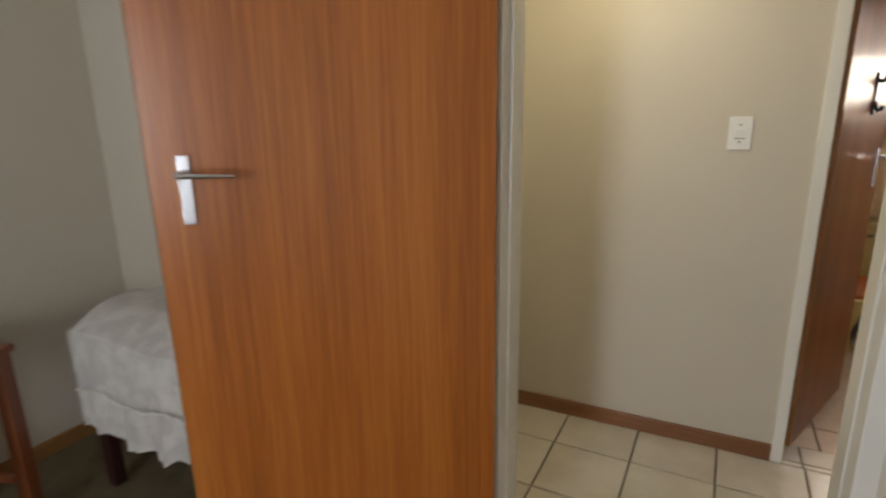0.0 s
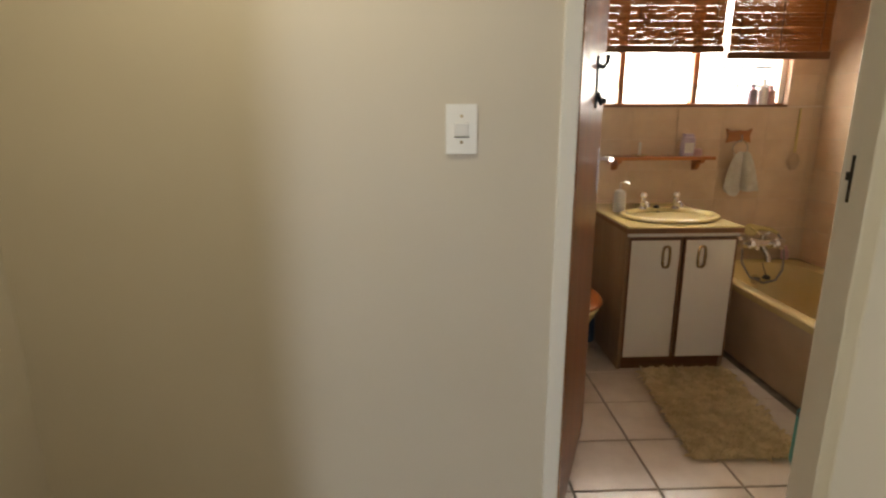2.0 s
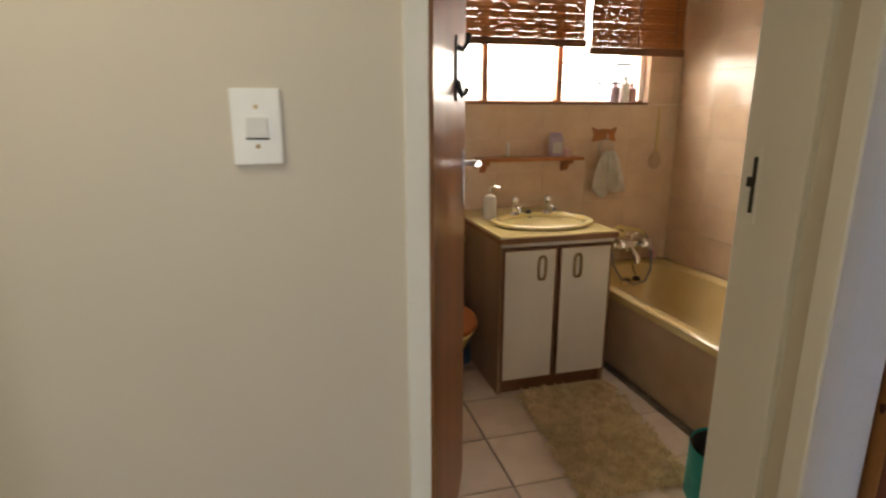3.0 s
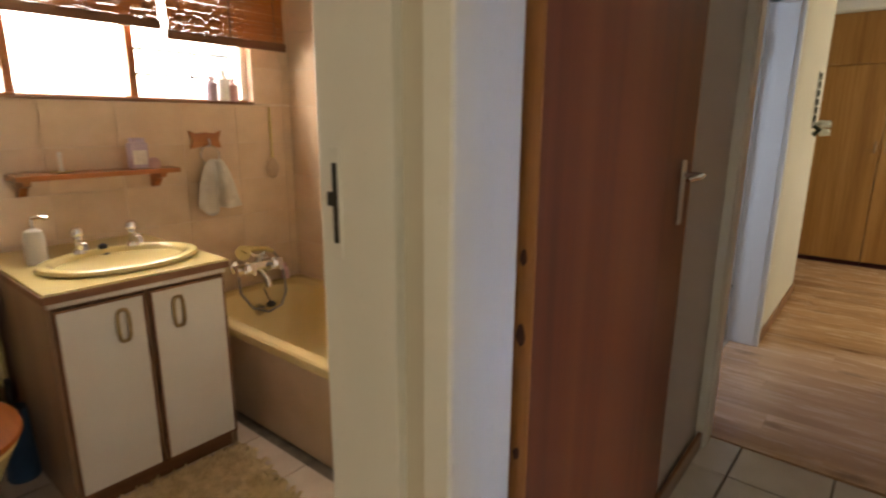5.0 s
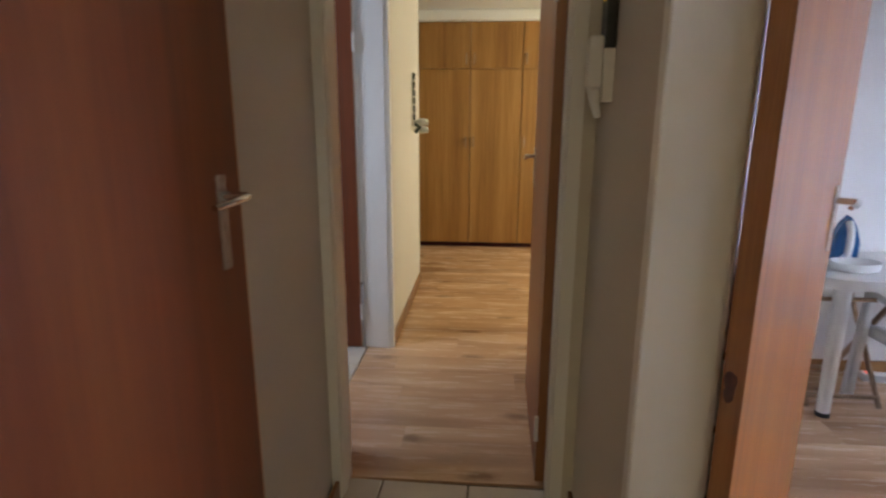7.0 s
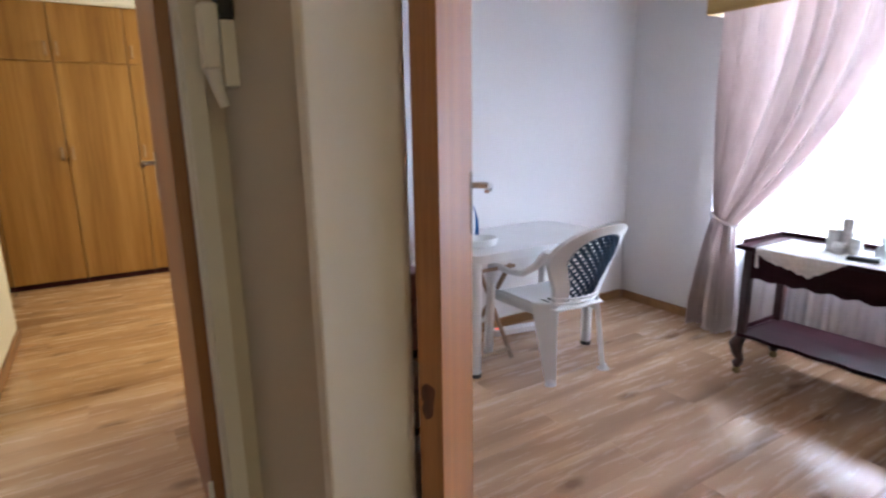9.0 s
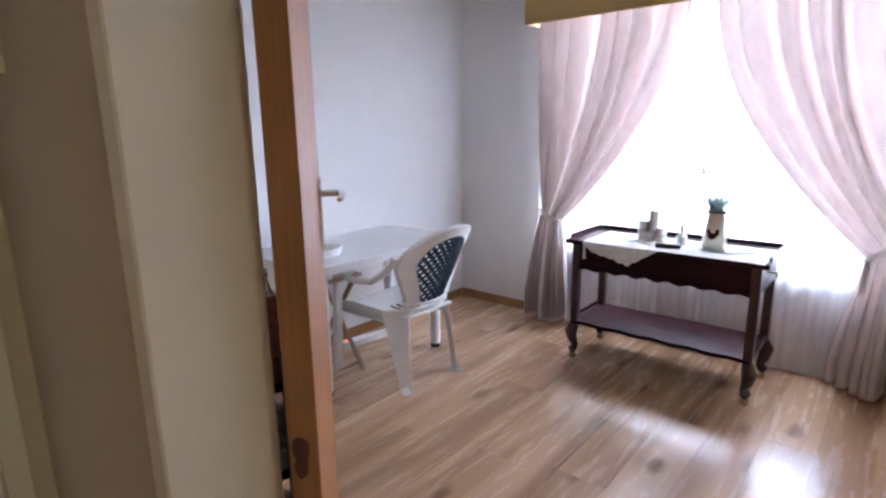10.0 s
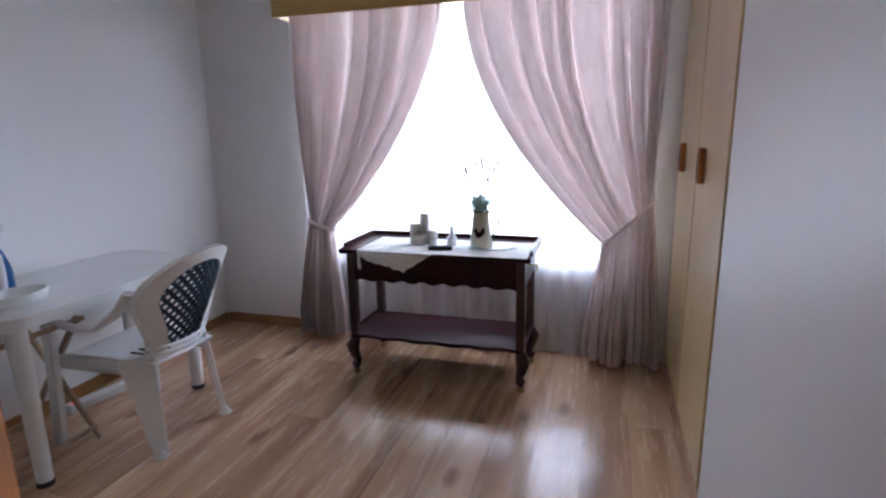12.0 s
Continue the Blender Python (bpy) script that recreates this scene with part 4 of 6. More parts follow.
# pedal bin with bag
bn = thing("waste_bin", "dark brown waste bin with a turquoise rim bag", "bin", pose(1.74, 3.06, 0))
bm = bmesh.new()
lathe(bm, [(0.1, 0), (0.105, 0.01), (0.125, 0.29), (0.12, 0.29), (0.1, 0.02)], 24)
part("bucket", bm, STEEL_DARK, bn, "dark brown bucket", True)
TEAL = surface("turquoise_plastic", (0.02, 0.28, 0.26), (0.04, 0.38, 0.35), 0.4, (20, 20, 20), 30, 0.3)
bm = bmesh.new()
sheet(bm, lambda u, v: ((0.128 + 0.004 * math.sin(40 * u) * v) * math.cos(u * 2 * math.pi), (0.128 + 0.004 * math.sin(40 * u) * v) * math.sin(u * 2 * math.pi), 0.3 - 0.2 * v + 0.01 * math.sin(12 * u) * v), 60, 5)
part("bag", bm, TEAL, bn, "turquoise plastic bag over the rim", True)
bm = bmesh.new()
for k in range(7):
    a = k * 0.9
    bmesh.ops.create_icosphere(bm, subdivisions=2, radius=0.035 + 0.006 * (k % 3), matrix=pose(0.05 * math.cos(a), 0.05 * math.sin(a), 0.285 + 0.012 * (k % 2), 30 * k, 20 * k, 0) @ Matrix.Diagonal((1, 0.8, 0.6, 1)))
part("waste", bm, LILAC, bn, "crumpled lilac paper", True)

# bathroom window, panes, blinds
wb = thing("window_bath", "orange timber window with a wide fixed pane and two vents", "window")
wb["kind"] = "structure"
for x0, x1, z0, z1 in ((1.06, 2.575, 1.477, 1.486), (1.06, 2.575, 2.165, 2.195)):
    bm = bmesh.new()
    box(bm, x0, x1, 4.93, 4.99, z0, z1, 0.004)
    part("window_frame", bm, ORANGE, wb)
for x in (1.075, 1.49, 1.977, 2.555):
    bm = bmesh.new()
    box(bm, x - 0.019, x + 0.019, 4.925, 4.995, 1.4865, 2.165, 0.004)
    # Right end mullion is coloured pale for the daylight glare at the reveal.
    part("mullion", bm, FRAME if x > 2.5 else ORANGE, wb)
for x0, x1 in ((1.094, 1.471), (1.509, 1.958), (1.996, 2.536)):
    bm = bmesh.new()
    box(bm, x0, x1, 4.957, 4.962, 1.4865, 2.165)
    g = part("pane", bm, PANE, wb)
    g.visible_shadow = False
    if x0 != 1.509:
        bm = bmesh.new()
        for z in (1.6, 1.72):
            rod(bm, (x0, 5.03, z), (x1, 5.03, z), 0.0065, seg=6)
        part("burglar_bar", bm, STEEL_DARK, wb, "thin steel burglar bar")
bm = bmesh.new()
box(bm, 1.06, 2.575, 4.872, 4.93, 1.462, 1.4765, 0.003)
part("window_sill", bm, CABEDGE, wb, "thin brown sill")
bm = bmesh.new()
tube(bm, [(2.28, 4.99, 1.5), (2.3, 5.0, 1.62), (2.33, 5.02, 1.72)], 0.006, 6)
part("stay", bm, STEEL_DARK, wb, "window stay")
for x, h, mt in ((2.35, 0.13, LILAC), (2.42, 0.16, LACE), (2.47, 0.12, PINK)):
    bm = bmesh.new()
    lathe(bm, [(0.028, 0), (0.03, 0.01), (0.03, h * 0.7), (0.012, h * 0.82), (0.014, h)], 14)
    single("toiletry_bottle", bm, mt, "pale toiletry bottle on the window sill", "bottle", pose(x, 4.905, 1.4768), group="bottles on the sill", smooth=True)


def blind(x0, x1, z0, label, slat=0.0108):
    b = thing("wooden_blind", label, "blind")
    bm = bmesh.new()
    z = z0 + 0.052
    k = 0
    while z < 2.3:
        jx = 0.002 * math.sin(k * 12.9)
        h = 0.0055 + 0.0003 * math.sin(k * 7.7) - (0.0004 if k % 3 == 0 else 0)
        yo = 4.8275 if k % 2 else 4.831
        n = 24
        prev = None
        for i in range(n + 1):
            x = x0 + jx + (x1 - x0) * i / n
            c = z + 0.0006 * math.sin(k * 5.3 + i * 2.9) + 0.0004 * math.sin(k * 1.7 + i * 4.4)
            row = [bm.verts.new(p) for p in ((x, yo, c - h), (x, yo + 0.003, c - h), (x, yo + 0.003, c + h), (x, yo, c + h))]
            if prev:
                for q in range(4):
                    bm.faces.new((prev[q], prev[(q + 1) % 4], row[(q + 1) % 4], row[q]))
            prev = row
        z += slat
        k += 1
    s = part("slats", bm, ORANGE, b, "thin split reed slats")
    s["kind"] = "stuff"
    bm = bmesh.new()
    box(bm, x0 - 0.006, x1 + 0.006, 4.818, 4.842, z0, z0 + 0.045, 0.005, 2)
    part("bottom_rail", bm, CABEDGE, b, "brown timber bottom rail")
    bm = bmesh.new()
    box(bm, x0 - 0.006, x1 + 0.006, 4.81, 4.85, 2.3, 2.34, 0.004)
    part("head_rail", bm, ORANGE, b)
    n = max(2, int((x1 - x0) / 0.25))
    for i in range(n + 1):
        bm = bmesh.new()
        x = x0 + 0.06 + (x1 - x0 - 0.12) * i / n
        rod(bm, (x, 4.825, z0 + 0.045), (x, 4.825, 2.3), 0.003, seg=6)
        part("cord", bm, CABEDGE, b)
    return b


blind(1.0, 2.08, 1.79, "orange reed roll-up blind half lowered over the window")
blind(2.115, 2.76, 1.752, "orange reed roll-up blind hanging lower beside the other")
for nm, bx_, mt in (("backdrop_bath", (-1.5, 5.0, 7.5, 7.6, -0.3, 5.0), DAYWARM), ("backdrop_dining", (-1.0, 7.5, -4.6, -4.5, -0.3, 5.5), DAYLIGHT)):
    structure(nm, [bx_], mt, "bleached bright daylight outside the window", "backdrop")

# shaggy bath mat
bm = bmesh.new()
rng = random.Random(4)
M0, M1, M2, M3 = Vector((1.42, 4.09)), Vector((1.9, 4.07)), Vector((1.78, 3.27)), Vector((1.33, 3.28))
vs, fs = [], []
for k in range(5200):
    u, v = rng.random(), rng.random()
    p = M0.lerp(M1, u).lerp(M3.lerp(M2, u), v)
    a = rng.uniform(0, 2 * math.pi)
    ln, ht, w = rng.uniform(0.03, 0.055), rng.uniform(0.008, 0.028), rng.uniform(0.004, 0.0065)
    d = Vector((math.cos(a), math.sin(a)))
    s = Vector((-d.y, d.x)) * w
    i = len(vs)
    q, e = p + d * ln * 0.55, p + d * ln
    vs += [(p.x - s.x, p.y - s.y, 0.006), (p.x + s.x, p.y + s.y, 0.006), (p.x, p.y, 0.006 + 2 * w), (q.x - s.x, q.y - s.y, ht), (q.x + s.x, q.y + s.y, ht), (q.x, q.y, ht + 2 * w), (e.x, e.y, ht * rng.uniform(0.2, 0.9) + 0.003)]
    fs += [(i, i + 3, i + 5, i + 2), (i + 1, i + 2, i + 5, i + 4), (i, i + 1, i + 4, i + 3), (i + 3, i + 6, i + 5), (i + 4, i + 5, i + 6), (i + 3, i + 4, i + 6)]
mat_thing = thing("bath_mat", "shaggy beige bath mat on the tiles", "bath mat")
me = bpy.data.meshes.new("shag")
me.from_pydata(vs, [], fs)
SHAG = surface("shag_pile", (0.53, 0.405, 0.235), (0.74, 0.595, 0.37), 0.95, (18, 18, 18), 20, 0.3)
me.materials.append(SHAG)
pile = new("shag", me)
pile.parent = mat_thing
tagged(pile, "long woolly beige pile", kind="stuff")
bm = bmesh.new()
prism(bm, [tuple(M0), tuple(M1), tuple(M2), tuple(M3)], -0.001, 0.008)
part("backing", bm, SHAG, mat_thing)

# ---- dining room ----
CY = -1.3


def drape(name, label, top_in, top_out, tie_in, tie_out, bot_in, bot_out, z_in, z_out, folds):
    """A drape from the pelmet, gathered by a sloping tie and falling free below it."""
    t = thing(name, label, "curtain")

    def fn(u, v):
        z_tie = z_in + (z_out - z_in) * u
        z = 2.02 - 1.985 * v
        w = u + 0.03 * math.sin(2 * math.pi * u * 2.3 + 1.2 * v) + 0.012 * math.sin(2 * math.pi * u * 4.1 + 2.5 * v)
        if z > z_tie:
            k = (2.02 - z) / (2.02 - z_tie)
            xi, xo = top_in + (tie_in - top_in) * k ** 1.85, top_out + (tie_out - top_out) * k ** 1.6
            amp = 0.05 + 0.02 * math.sin(math.pi * k)
            pinch = 1 - 0.5 * k ** 5
        else:
            k = (z_tie - z) / z_tie
            s = min(1.0, k * 1.35) ** 0.75
            xi, xo = tie_in + (bot_in - tie_in) * s, tie_out + (bot_out - tie_out) * s
            amp, pinch = 0.03 + 0.018 * s, 0.6 + 0.4 * s
        p = 2 * math.pi * folds * w
        soft = math.sin(p) + 0.28 * math.sin(2 * p + 0.8 + 2 * u) + 0.2 * math.sin(p * 0.43 + 3 * v + 1)
        y = CY + amp * pinch * soft + 0.02 * math.sin(2.2 * v)
        return (xi + (xo - xi) * u + 0.008 * math.sin(p + 1.3), y + 0.035, z + 0.02 * math.sin(9 * u + 1) * max(0.0, v - 0.85) / 0.15)

    bm = bmesh.new()
    sheet(bm, fn, 230, 80)
    o = part("cloth", bm, DRAPE, t, "dusty pink brocade cloth in soft folds", True)
    sd_ = o.modifiers.new("thick", "SOLIDIFY")
    sd_.thickness = 0.0025
    bm = bmesh.new()
    x0, x1 = min(tie_in, tie_out), max(tie_in, tie_out)
    ring = [((x0 + x1) / 2 + (x1 - x0) * 0.56 * math.cos(a * math.pi / 12), CY + 0.035 + 0.075 * math.sin(a * math.pi / 12), (z_in + z_out) / 2 + (z_out - z_in) * 0.56 * math.cos(a * math.pi / 12) * (1 if tie_out > tie_in else -1)) for a in range(24)]
    tube(bm, ring, 0.008, 8, True, flat=1.6)
    part("tieback", bm, DRAPE, t, "matching cloth tieback", True)
    bm = bmesh.new()
    for k in range(9):
        a = k * 0.7
        rod(bm, (tie_in + 0.006 * math.cos(a), CY + 0.11 + 0.006 * math.sin(a), z_in - 0.01), (tie_in + 0.014 * math.cos(a), CY + 0.11 + 0.014 * math.sin(a), z_in - 0.16), 0.0035, seg=5)
    rod(bm, (tie_in, CY + 0.11, z_in), (tie_in, CY + 0.11, z_in - 0.05), 0.012, 0.016)
    part("tassel", bm, DRAPE, t, "hanging cord tassel", True)
    return t


drape("curtain_drape", "dusty pink brocade curtain tied back, on the table side", 2.775, 3.725, 3.51, 3.66, 3.45, 3.78, 0.725, 0.785, 7.5)
drape("curtain_drape", "dusty pink brocade curtain tied back, beside the cupboard", 2.665, 1.64, 1.91, 1.68, 2.0, 1.6, 0.7, 0.93, 8.5)
nc = thing("net_curtain", "fine white net curtain hanging to the floor", "curtain")
bm = bmesh.new()
sheet(bm, lambda u, v: (1.66 + 2.1 * u, -1.365 + 0.014 * math.sin(u * 150 + 0.6 * math.sin(3 * v)) + 0.006 * math.sin(u * 61), 2.05 - 2.035 * v), 260, 24)
part("cloth", bm, NET, nc, "", True)
pel = thing("pelmet", "yellowish varnished timber pelmet above the curtains", "pelmet")
bm = bmesh.new()
box(bm, 1.56, 3.79, -1.215, -1.195, 1.958, 2.26, 0.004, 2)
part("front_board", bm, PELMET, pel)
bm = bmesh.new()
box(bm, 1.56, 3.79, -1.399, -1.216, 2.24, 2.26, 0.002)
part("top_board", bm, PELMET, pel)
bm = bmesh.new()
box(bm, 3.77, 3.79, -1.399, -1.216, 1.958, 2.239, 0.002)
part("end_board", bm, PELMET, pel)
bm = bmesh.new()
rod(bm, (1.6, -1.3, 2.05), (3.765, -1.3, 2.05), 0.012)
part("rail", bm, CHROME, pel)
wc = thing("window_dining", "wide steel window bleached by daylight", "window")
wc["kind"] = "structure"
for e in ((1.72, 3.76, 0.54, 0.58), (1.72, 3.76, 2.06, 2.1)):
    bm = bmesh.new()
    box(bm, e[0], e[1], -1.51, -1.47, e[2], e[3], 0.003)
    part("window_frame", bm, FRAME, wc)
for x in (1.74, 2.4, 3.08, 3.74):
    bm = bmesh.new()
    box(bm, x - 0.018, x + 0.018, -1.51, -1.47, 0.58, 2.06, 0.003)
    part("mullion", bm, FRAME, wc)
for x0, x1 in ((1.758, 2.382), (2.418, 3.062), (3.098, 3.722)):
    bm = bmesh.new()
    box(bm, x0, x1, -1.492, -1.488, 0.58, 2.06)
    g = part("pane", bm, PANE, wc)
    g.visible_shadow = False

# built-in cupboard
for i, (a, b, hy) in enumerate(((-1.385, -0.775, -1.15), (-0.765, -0.155, -0.58))):
    cb = thing("built_in_cupboard", ("tall pale maple built-in cupboard with a wooden pull" if i else "tall pale maple built-in cupboard behind the curtain"), "cupboard", group="built-in cupboards")
    bm = bmesh.new()
    box(bm, 1.0, 1.532, a, b, 0.0, 2.48)
    part("body", bm, CUPBOARD, cb)
    bm = bmesh.new()
    box(bm, 1.534, 1.553, a + 0.004, b - 0.004, 0.06, 2.47, 0.002)
    dd = part("door", bm, CUPBOARD, cb)
    bm = bmesh.new()
    box(bm, 1.5535, 1.578, hy - 0.028, hy + 0.028, 1.1, 1.235, 0.008, 3)
    part("handle", bm, ORANGE, dd, "brown wooden pull", True)
    bm = bmesh.new()
    box(bm, 1.578, 1.5795, hy - 0.012, hy + 0.012, 1.12, 1.215, 0.0005)
    part("handle_recess", bm, MAHOGANY, dd)
    bm = bmesh.new()
    box(bm, 1.52, 1.54, a, b, 0.0, 0.055)
    part("plinth", bm, CABSIDE, cb)

# white plastic table
tb = thing("plastic_table", "white moulded plastic garden table against the wall", "table", pose(4.14, -0.04, 0))


def round_rect(hx, hy, r, n=6):
    pts = []
    for cx, cy, a0 in ((hx - r, hy - r, 0), (-hx + r, hy - r, 90), (-hx + r, -hy + r, 180), (hx - r, -hy + r, 270)):
        for k in range(n + 1):
            a = radians(a0 + 90 * k / n)
            pts.append((cx + r * math.cos(a), cy + r * math.sin(a)))
    return pts


bm = bmesh.new()
prism(bm, round_rect(0.3, 0.545, 0.12, 10), 0.685, 0.703)
bmesh.ops.bevel(bm, geom=[e for e in bm.edges if abs(e.verts[0].co.z - 0.703) < 1e-5 and abs(e.verts[1].co.z - 0.703) < 1e-5], offset=0.005, segments=2, affect="EDGES", clamp_overlap=True)
prism(bm, round_rect(0.288, 0.533, 0.11, 10), 0.652, 0.6845)
part("tabletop", bm, PLASTIC, tb)
for sx in (-1, 1):
    for sy in (-1, 1):
        bm = bmesh.new()
        tube(bm, [(sx * 0.195, sy * 0.42, 0.66), (sx * 0.2, sy * 0.42, 0.4), (sx * 0.2, sy * 0.42, 0.02)], [0.038, 0.034, 0.029], 16)
        lg = part("leg", bm, PLASTIC, tb, "", True)
        bm = bmesh.new()
        lathe(bm, [(0.031, 0.0), (0.032, 0.004), (0.031, 0.022), (0.028, 0.0225)], 16, at=(sx * 0.2, sy * 0.42, 0))
        part("foot", bm, BLACK, lg, "black rubber foot", True)

# white plastic armchair: local +x is the front
ch = thing("plastic_armchair", "white moulded plastic armchair with a blue lattice back", "chair", pose(3.872, -0.092, 0, 0, 0, -2.5))


def seat_fn(u, v):
    y = (u - 0.5) * (0.46 - 0.13 * v)
    x = 0.235 - 0.47 * v
    z = 0.425 - 0.035 * math.sin(math.pi * v) * (1 - (2 * u - 1) ** 2) - (0.03 * max(0, 1 - v * 9)) - 0.02 * v
    return (x, y, z)


bm = bmesh.new()
sheet(bm, seat_fn, 22, 22)
se = part("seat", bm, PLASTIC, ch, "", True)
sd_ = se.modifiers.new("thick", "SOLIDIFY")
sd_.thickness = 0.012
# Seat is uncut: four dark strips put in the drain slots' shade.
bm = bmesh.new()
for k in range(4):
    y = -0.0675 + 0.045 * k
    box(bm, -0.15, 0.0, y - 0.002, y + 0.002, 0.38, 0.3885 + 0.0005 * abs(k - 1.5), 0.0005)
part("slot", bm, STEEL_DARK, ch, "dark strips for the shade in the drain slots of the seat")
bm = bmesh.new()
box(bm, 0.2, 0.235, -0.22, 0.22, 0.355, 0.4, 0.008, 2)
part("front_apron", bm, PLASTIC, ch, "", True)
for sy in (-1, 1):
    bm = bmesh.new()
    sheet(bm, lambda u, v: (0.22 - 0.41 * u, sy * (0.226 - 0.06 * u), 0.412 - 0.015 * u - 0.06 * v), 8, 2)
    ap_ = part("side_apron", bm, PLASTIC, ch, "", True)
    ap_.modifiers.new("thick", "SOLIDIFY").thickness = 0.008

    def leg(bm, top, foot, w0, w1, d0, d1, turn=0.0):
        a, b = Vector(top), Vector(foot)
        ca, sa = math.cos(turn), math.sin(turn)
        corners = ((-1, -1), (1, -1), (1, 1), (-1, 1))
        ring0 = [bm.verts.new(a + Vector((ca * dx * w0 - sa * dy * d0, sa * dx * w0 + ca * dy * d0, 0))) for dx, dy in corners]
        ring1 = [bm.verts.new(b + Vector((ca * dx * w1 - sa * dy * d1, sa * dx * w1 + ca * dy * d1, 0))) for dx, dy in corners]
        for i in range(4):
            bm.faces.new((ring0[i], ring0[(i + 1) % 4], ring1[(i + 1) % 4], ring1[i]))
        bm.faces.new(ring0[::-1])
        bm.faces.new(ring1)
        bmesh.ops.bevel(bm, geom=[e for e in bm.edges], offset=0.006, segments=2, affect="EDGES", clamp_overlap=True)

    bm = bmesh.new()
    leg(bm, (-0.165, sy * 0.185, 0.43), (-0.236, sy * 0.187, 0.0), 0.068, 0.026, 0.011, 0.013, sy * math.pi / 4)
    lathe(bm, [(0.03, 0.0), (0.032, 0.004), (0.022, 0.012), (0.015, 0.03)], 14, at=(-0.238, sy * 0.19, 0))
    part("back_leg", bm, PLASTIC, ch, "", True)
    bm = bmesh.new()
    leg(bm, (0.225, sy * 0.245, 0.57), (0.262, sy * 0.25, 0.0), 0.026, 0.022, 0.018, 0.022)
    part("front_leg", bm, PLASTIC, ch, "", True)
    bm = bmesh.new()
    tube(bm, [(0.235, sy * 0.25, 0.575), (0.15, sy * 0.265, 0.577), (0.03, sy * 0.27, 0.568), (-0.08, sy * 0.264, 0.58), (-0.17, sy * 0.248, 0.64), (-0.235, sy * 0.23, 0.725)], [0.024, 0.025, 0.025, 0.027, 0.032, 0.03], 10, flat=0.55)
    part("armrest", bm, PLASTIC, ch, "", True)


def back_x(z, y=0.0):
    return -0.215 - 0.36 * (z - 0.4) - 0.2 * (z - 0.4) ** 2 + 1.9 * y * y


outer, inner = [], []
for k in range(41):
    a = math.pi * k / 40
    c, s = math.cos(a), math.sin(a)
    outer.append((0.235 * math.copysign(abs(c) ** 0.95, c), 0.665 + 0.212 * s ** 0.95))
    inner.append((0.155 * math.copysign(abs(c) ** 0.95, c), 0.665 + 0.152 * s ** 0.95))
outer = [(0.15, 0.4), (0.165, 0.5), (0.208, 0.6)] + outer + [(-0.208, 0.6), (-0.165, 0.5), (-0.15, 0.4)]
inner = [(0.086, 0.45), (0.1, 0.53), (0.133, 0.61)] + inner + [(-0.133, 0.61), (-0.1, 0.53), (-0.086, 0.45)]
bm = bmesh.new()
faces = []
vo = [bm.verts.new((back_x(z, y), y, z)) for y, z in outer]
vi = [bm.verts.new((back_x(z, y) + 0.004, y, z)) for y, z in inner]
vo2 = [bm.verts.new((back_x(z, y) - 0.026, y * 0.97, z - 0.004)) for y, z in outer]
vi2 = [bm.verts.new((back_x(z, y) - 0.02, y * 1.03, z)) for y, z in inner]
for i in range(len(vo) - 1):
    bm.faces.new((vo[i], vo[i + 1], vi[i + 1], vi[i]))
    bm.faces.new((vo2[i + 1], vo2[i], vi2[i], vi2[i + 1]))
    bm.faces.new((vo[i + 1], vo[i], vo2[i], vo2[i + 1]))
    bm.faces.new((vi[i], vi[i + 1], vi2[i + 1], vi2[i]))
bm.faces.new((vo[0], vi[0], vi2[0], vo2[0]))
bm.faces.new((vi[-1], vo[-1], vo2[-1], vi2[-1]))
part("back_frame", bm, PLASTIC, ch, "", True)
for k in range(3):
    bm = bmesh.new()
    z = 0.405 + 0.03 * k
    tube(bm, [(back_x(z, y) - 0.014, y, z - 0.01 + 0.3 * y * y) for y in (-0.165, -0.11, -0.055, 0, 0.055, 0.11, 0.165)], 0.012, 8, flat=0.7)
    part("back_rail", bm, PLASTIC, ch, "", True)


def half_width(z):
    if z < 0.665:
        return 0.086 + (z - 0.45) * 0.31
    return 0.155 * max(0.0, 1 - ((z - 0.665) / 0.152) ** 2.1) ** 0.5


bm = bmesh.new()
step = 0.041
for sgn in (1, -1):
    for k in range(-16, 17):
        pts = []
        for j in range(60):
            z = 0.455 + 0.36 * j / 59
            y = k * step + sgn * (z - 0.62) * 0.95
            if abs(y) <= half_width(z):
                pts.append((back_x(z, y) - 0.008, y, z))
        if len(pts) > 1:
            q = pts[::5] + pts[-1:] if len(pts) > 6 else [pts[0], pts[-1]]
            tube(bm, q, 0.0125, 6, flat=0.4)
part("lattice", bm, BLUE, ch, "dark blue plastic lattice")
bm = bmesh.new()
tube(bm, [(back_x(z, y) - 0.008, y * 0.99, z) for y, z in inner], 0.009, 6, True)
part("lattice_rim", bm, BLUE, ch, "dark blue rim")

# things on and under the table
SPL = surface("clear_plastic", (0.75, 0.78, 0.8), (0.82, 0.84, 0.86), 0.25, (20, 20, 20), 30)
ti = thing("plastic_dish", "white oval plastic dish on the table", "dish", pose(4.03, 0.29, 0.703))
bm = bmesh.new()
lathe(bm, [(0.055, 0), (0.07, 0.006), (0.078, 0.045), (0.074, 0.046), (0.064, 0.012), (0.0001, 0.01)], 28, sy=1.45)
part("bowl", bm, PLASTIC, ti, "", True)
ir = thing("steam_iron", "white and blue steam iron standing upright on the table", "iron", pose(4.24, 0.23, 0.703, 0, 0, 70))
bm = bmesh.new()
vs = prism(bm, [(-0.055, -0.02), (0.055, -0.02), (0.055, 0.09), (0.03, 0.17), (0.0, 0.215), (-0.03, 0.17), (-0.055, 0.09)], 0, 0.075)
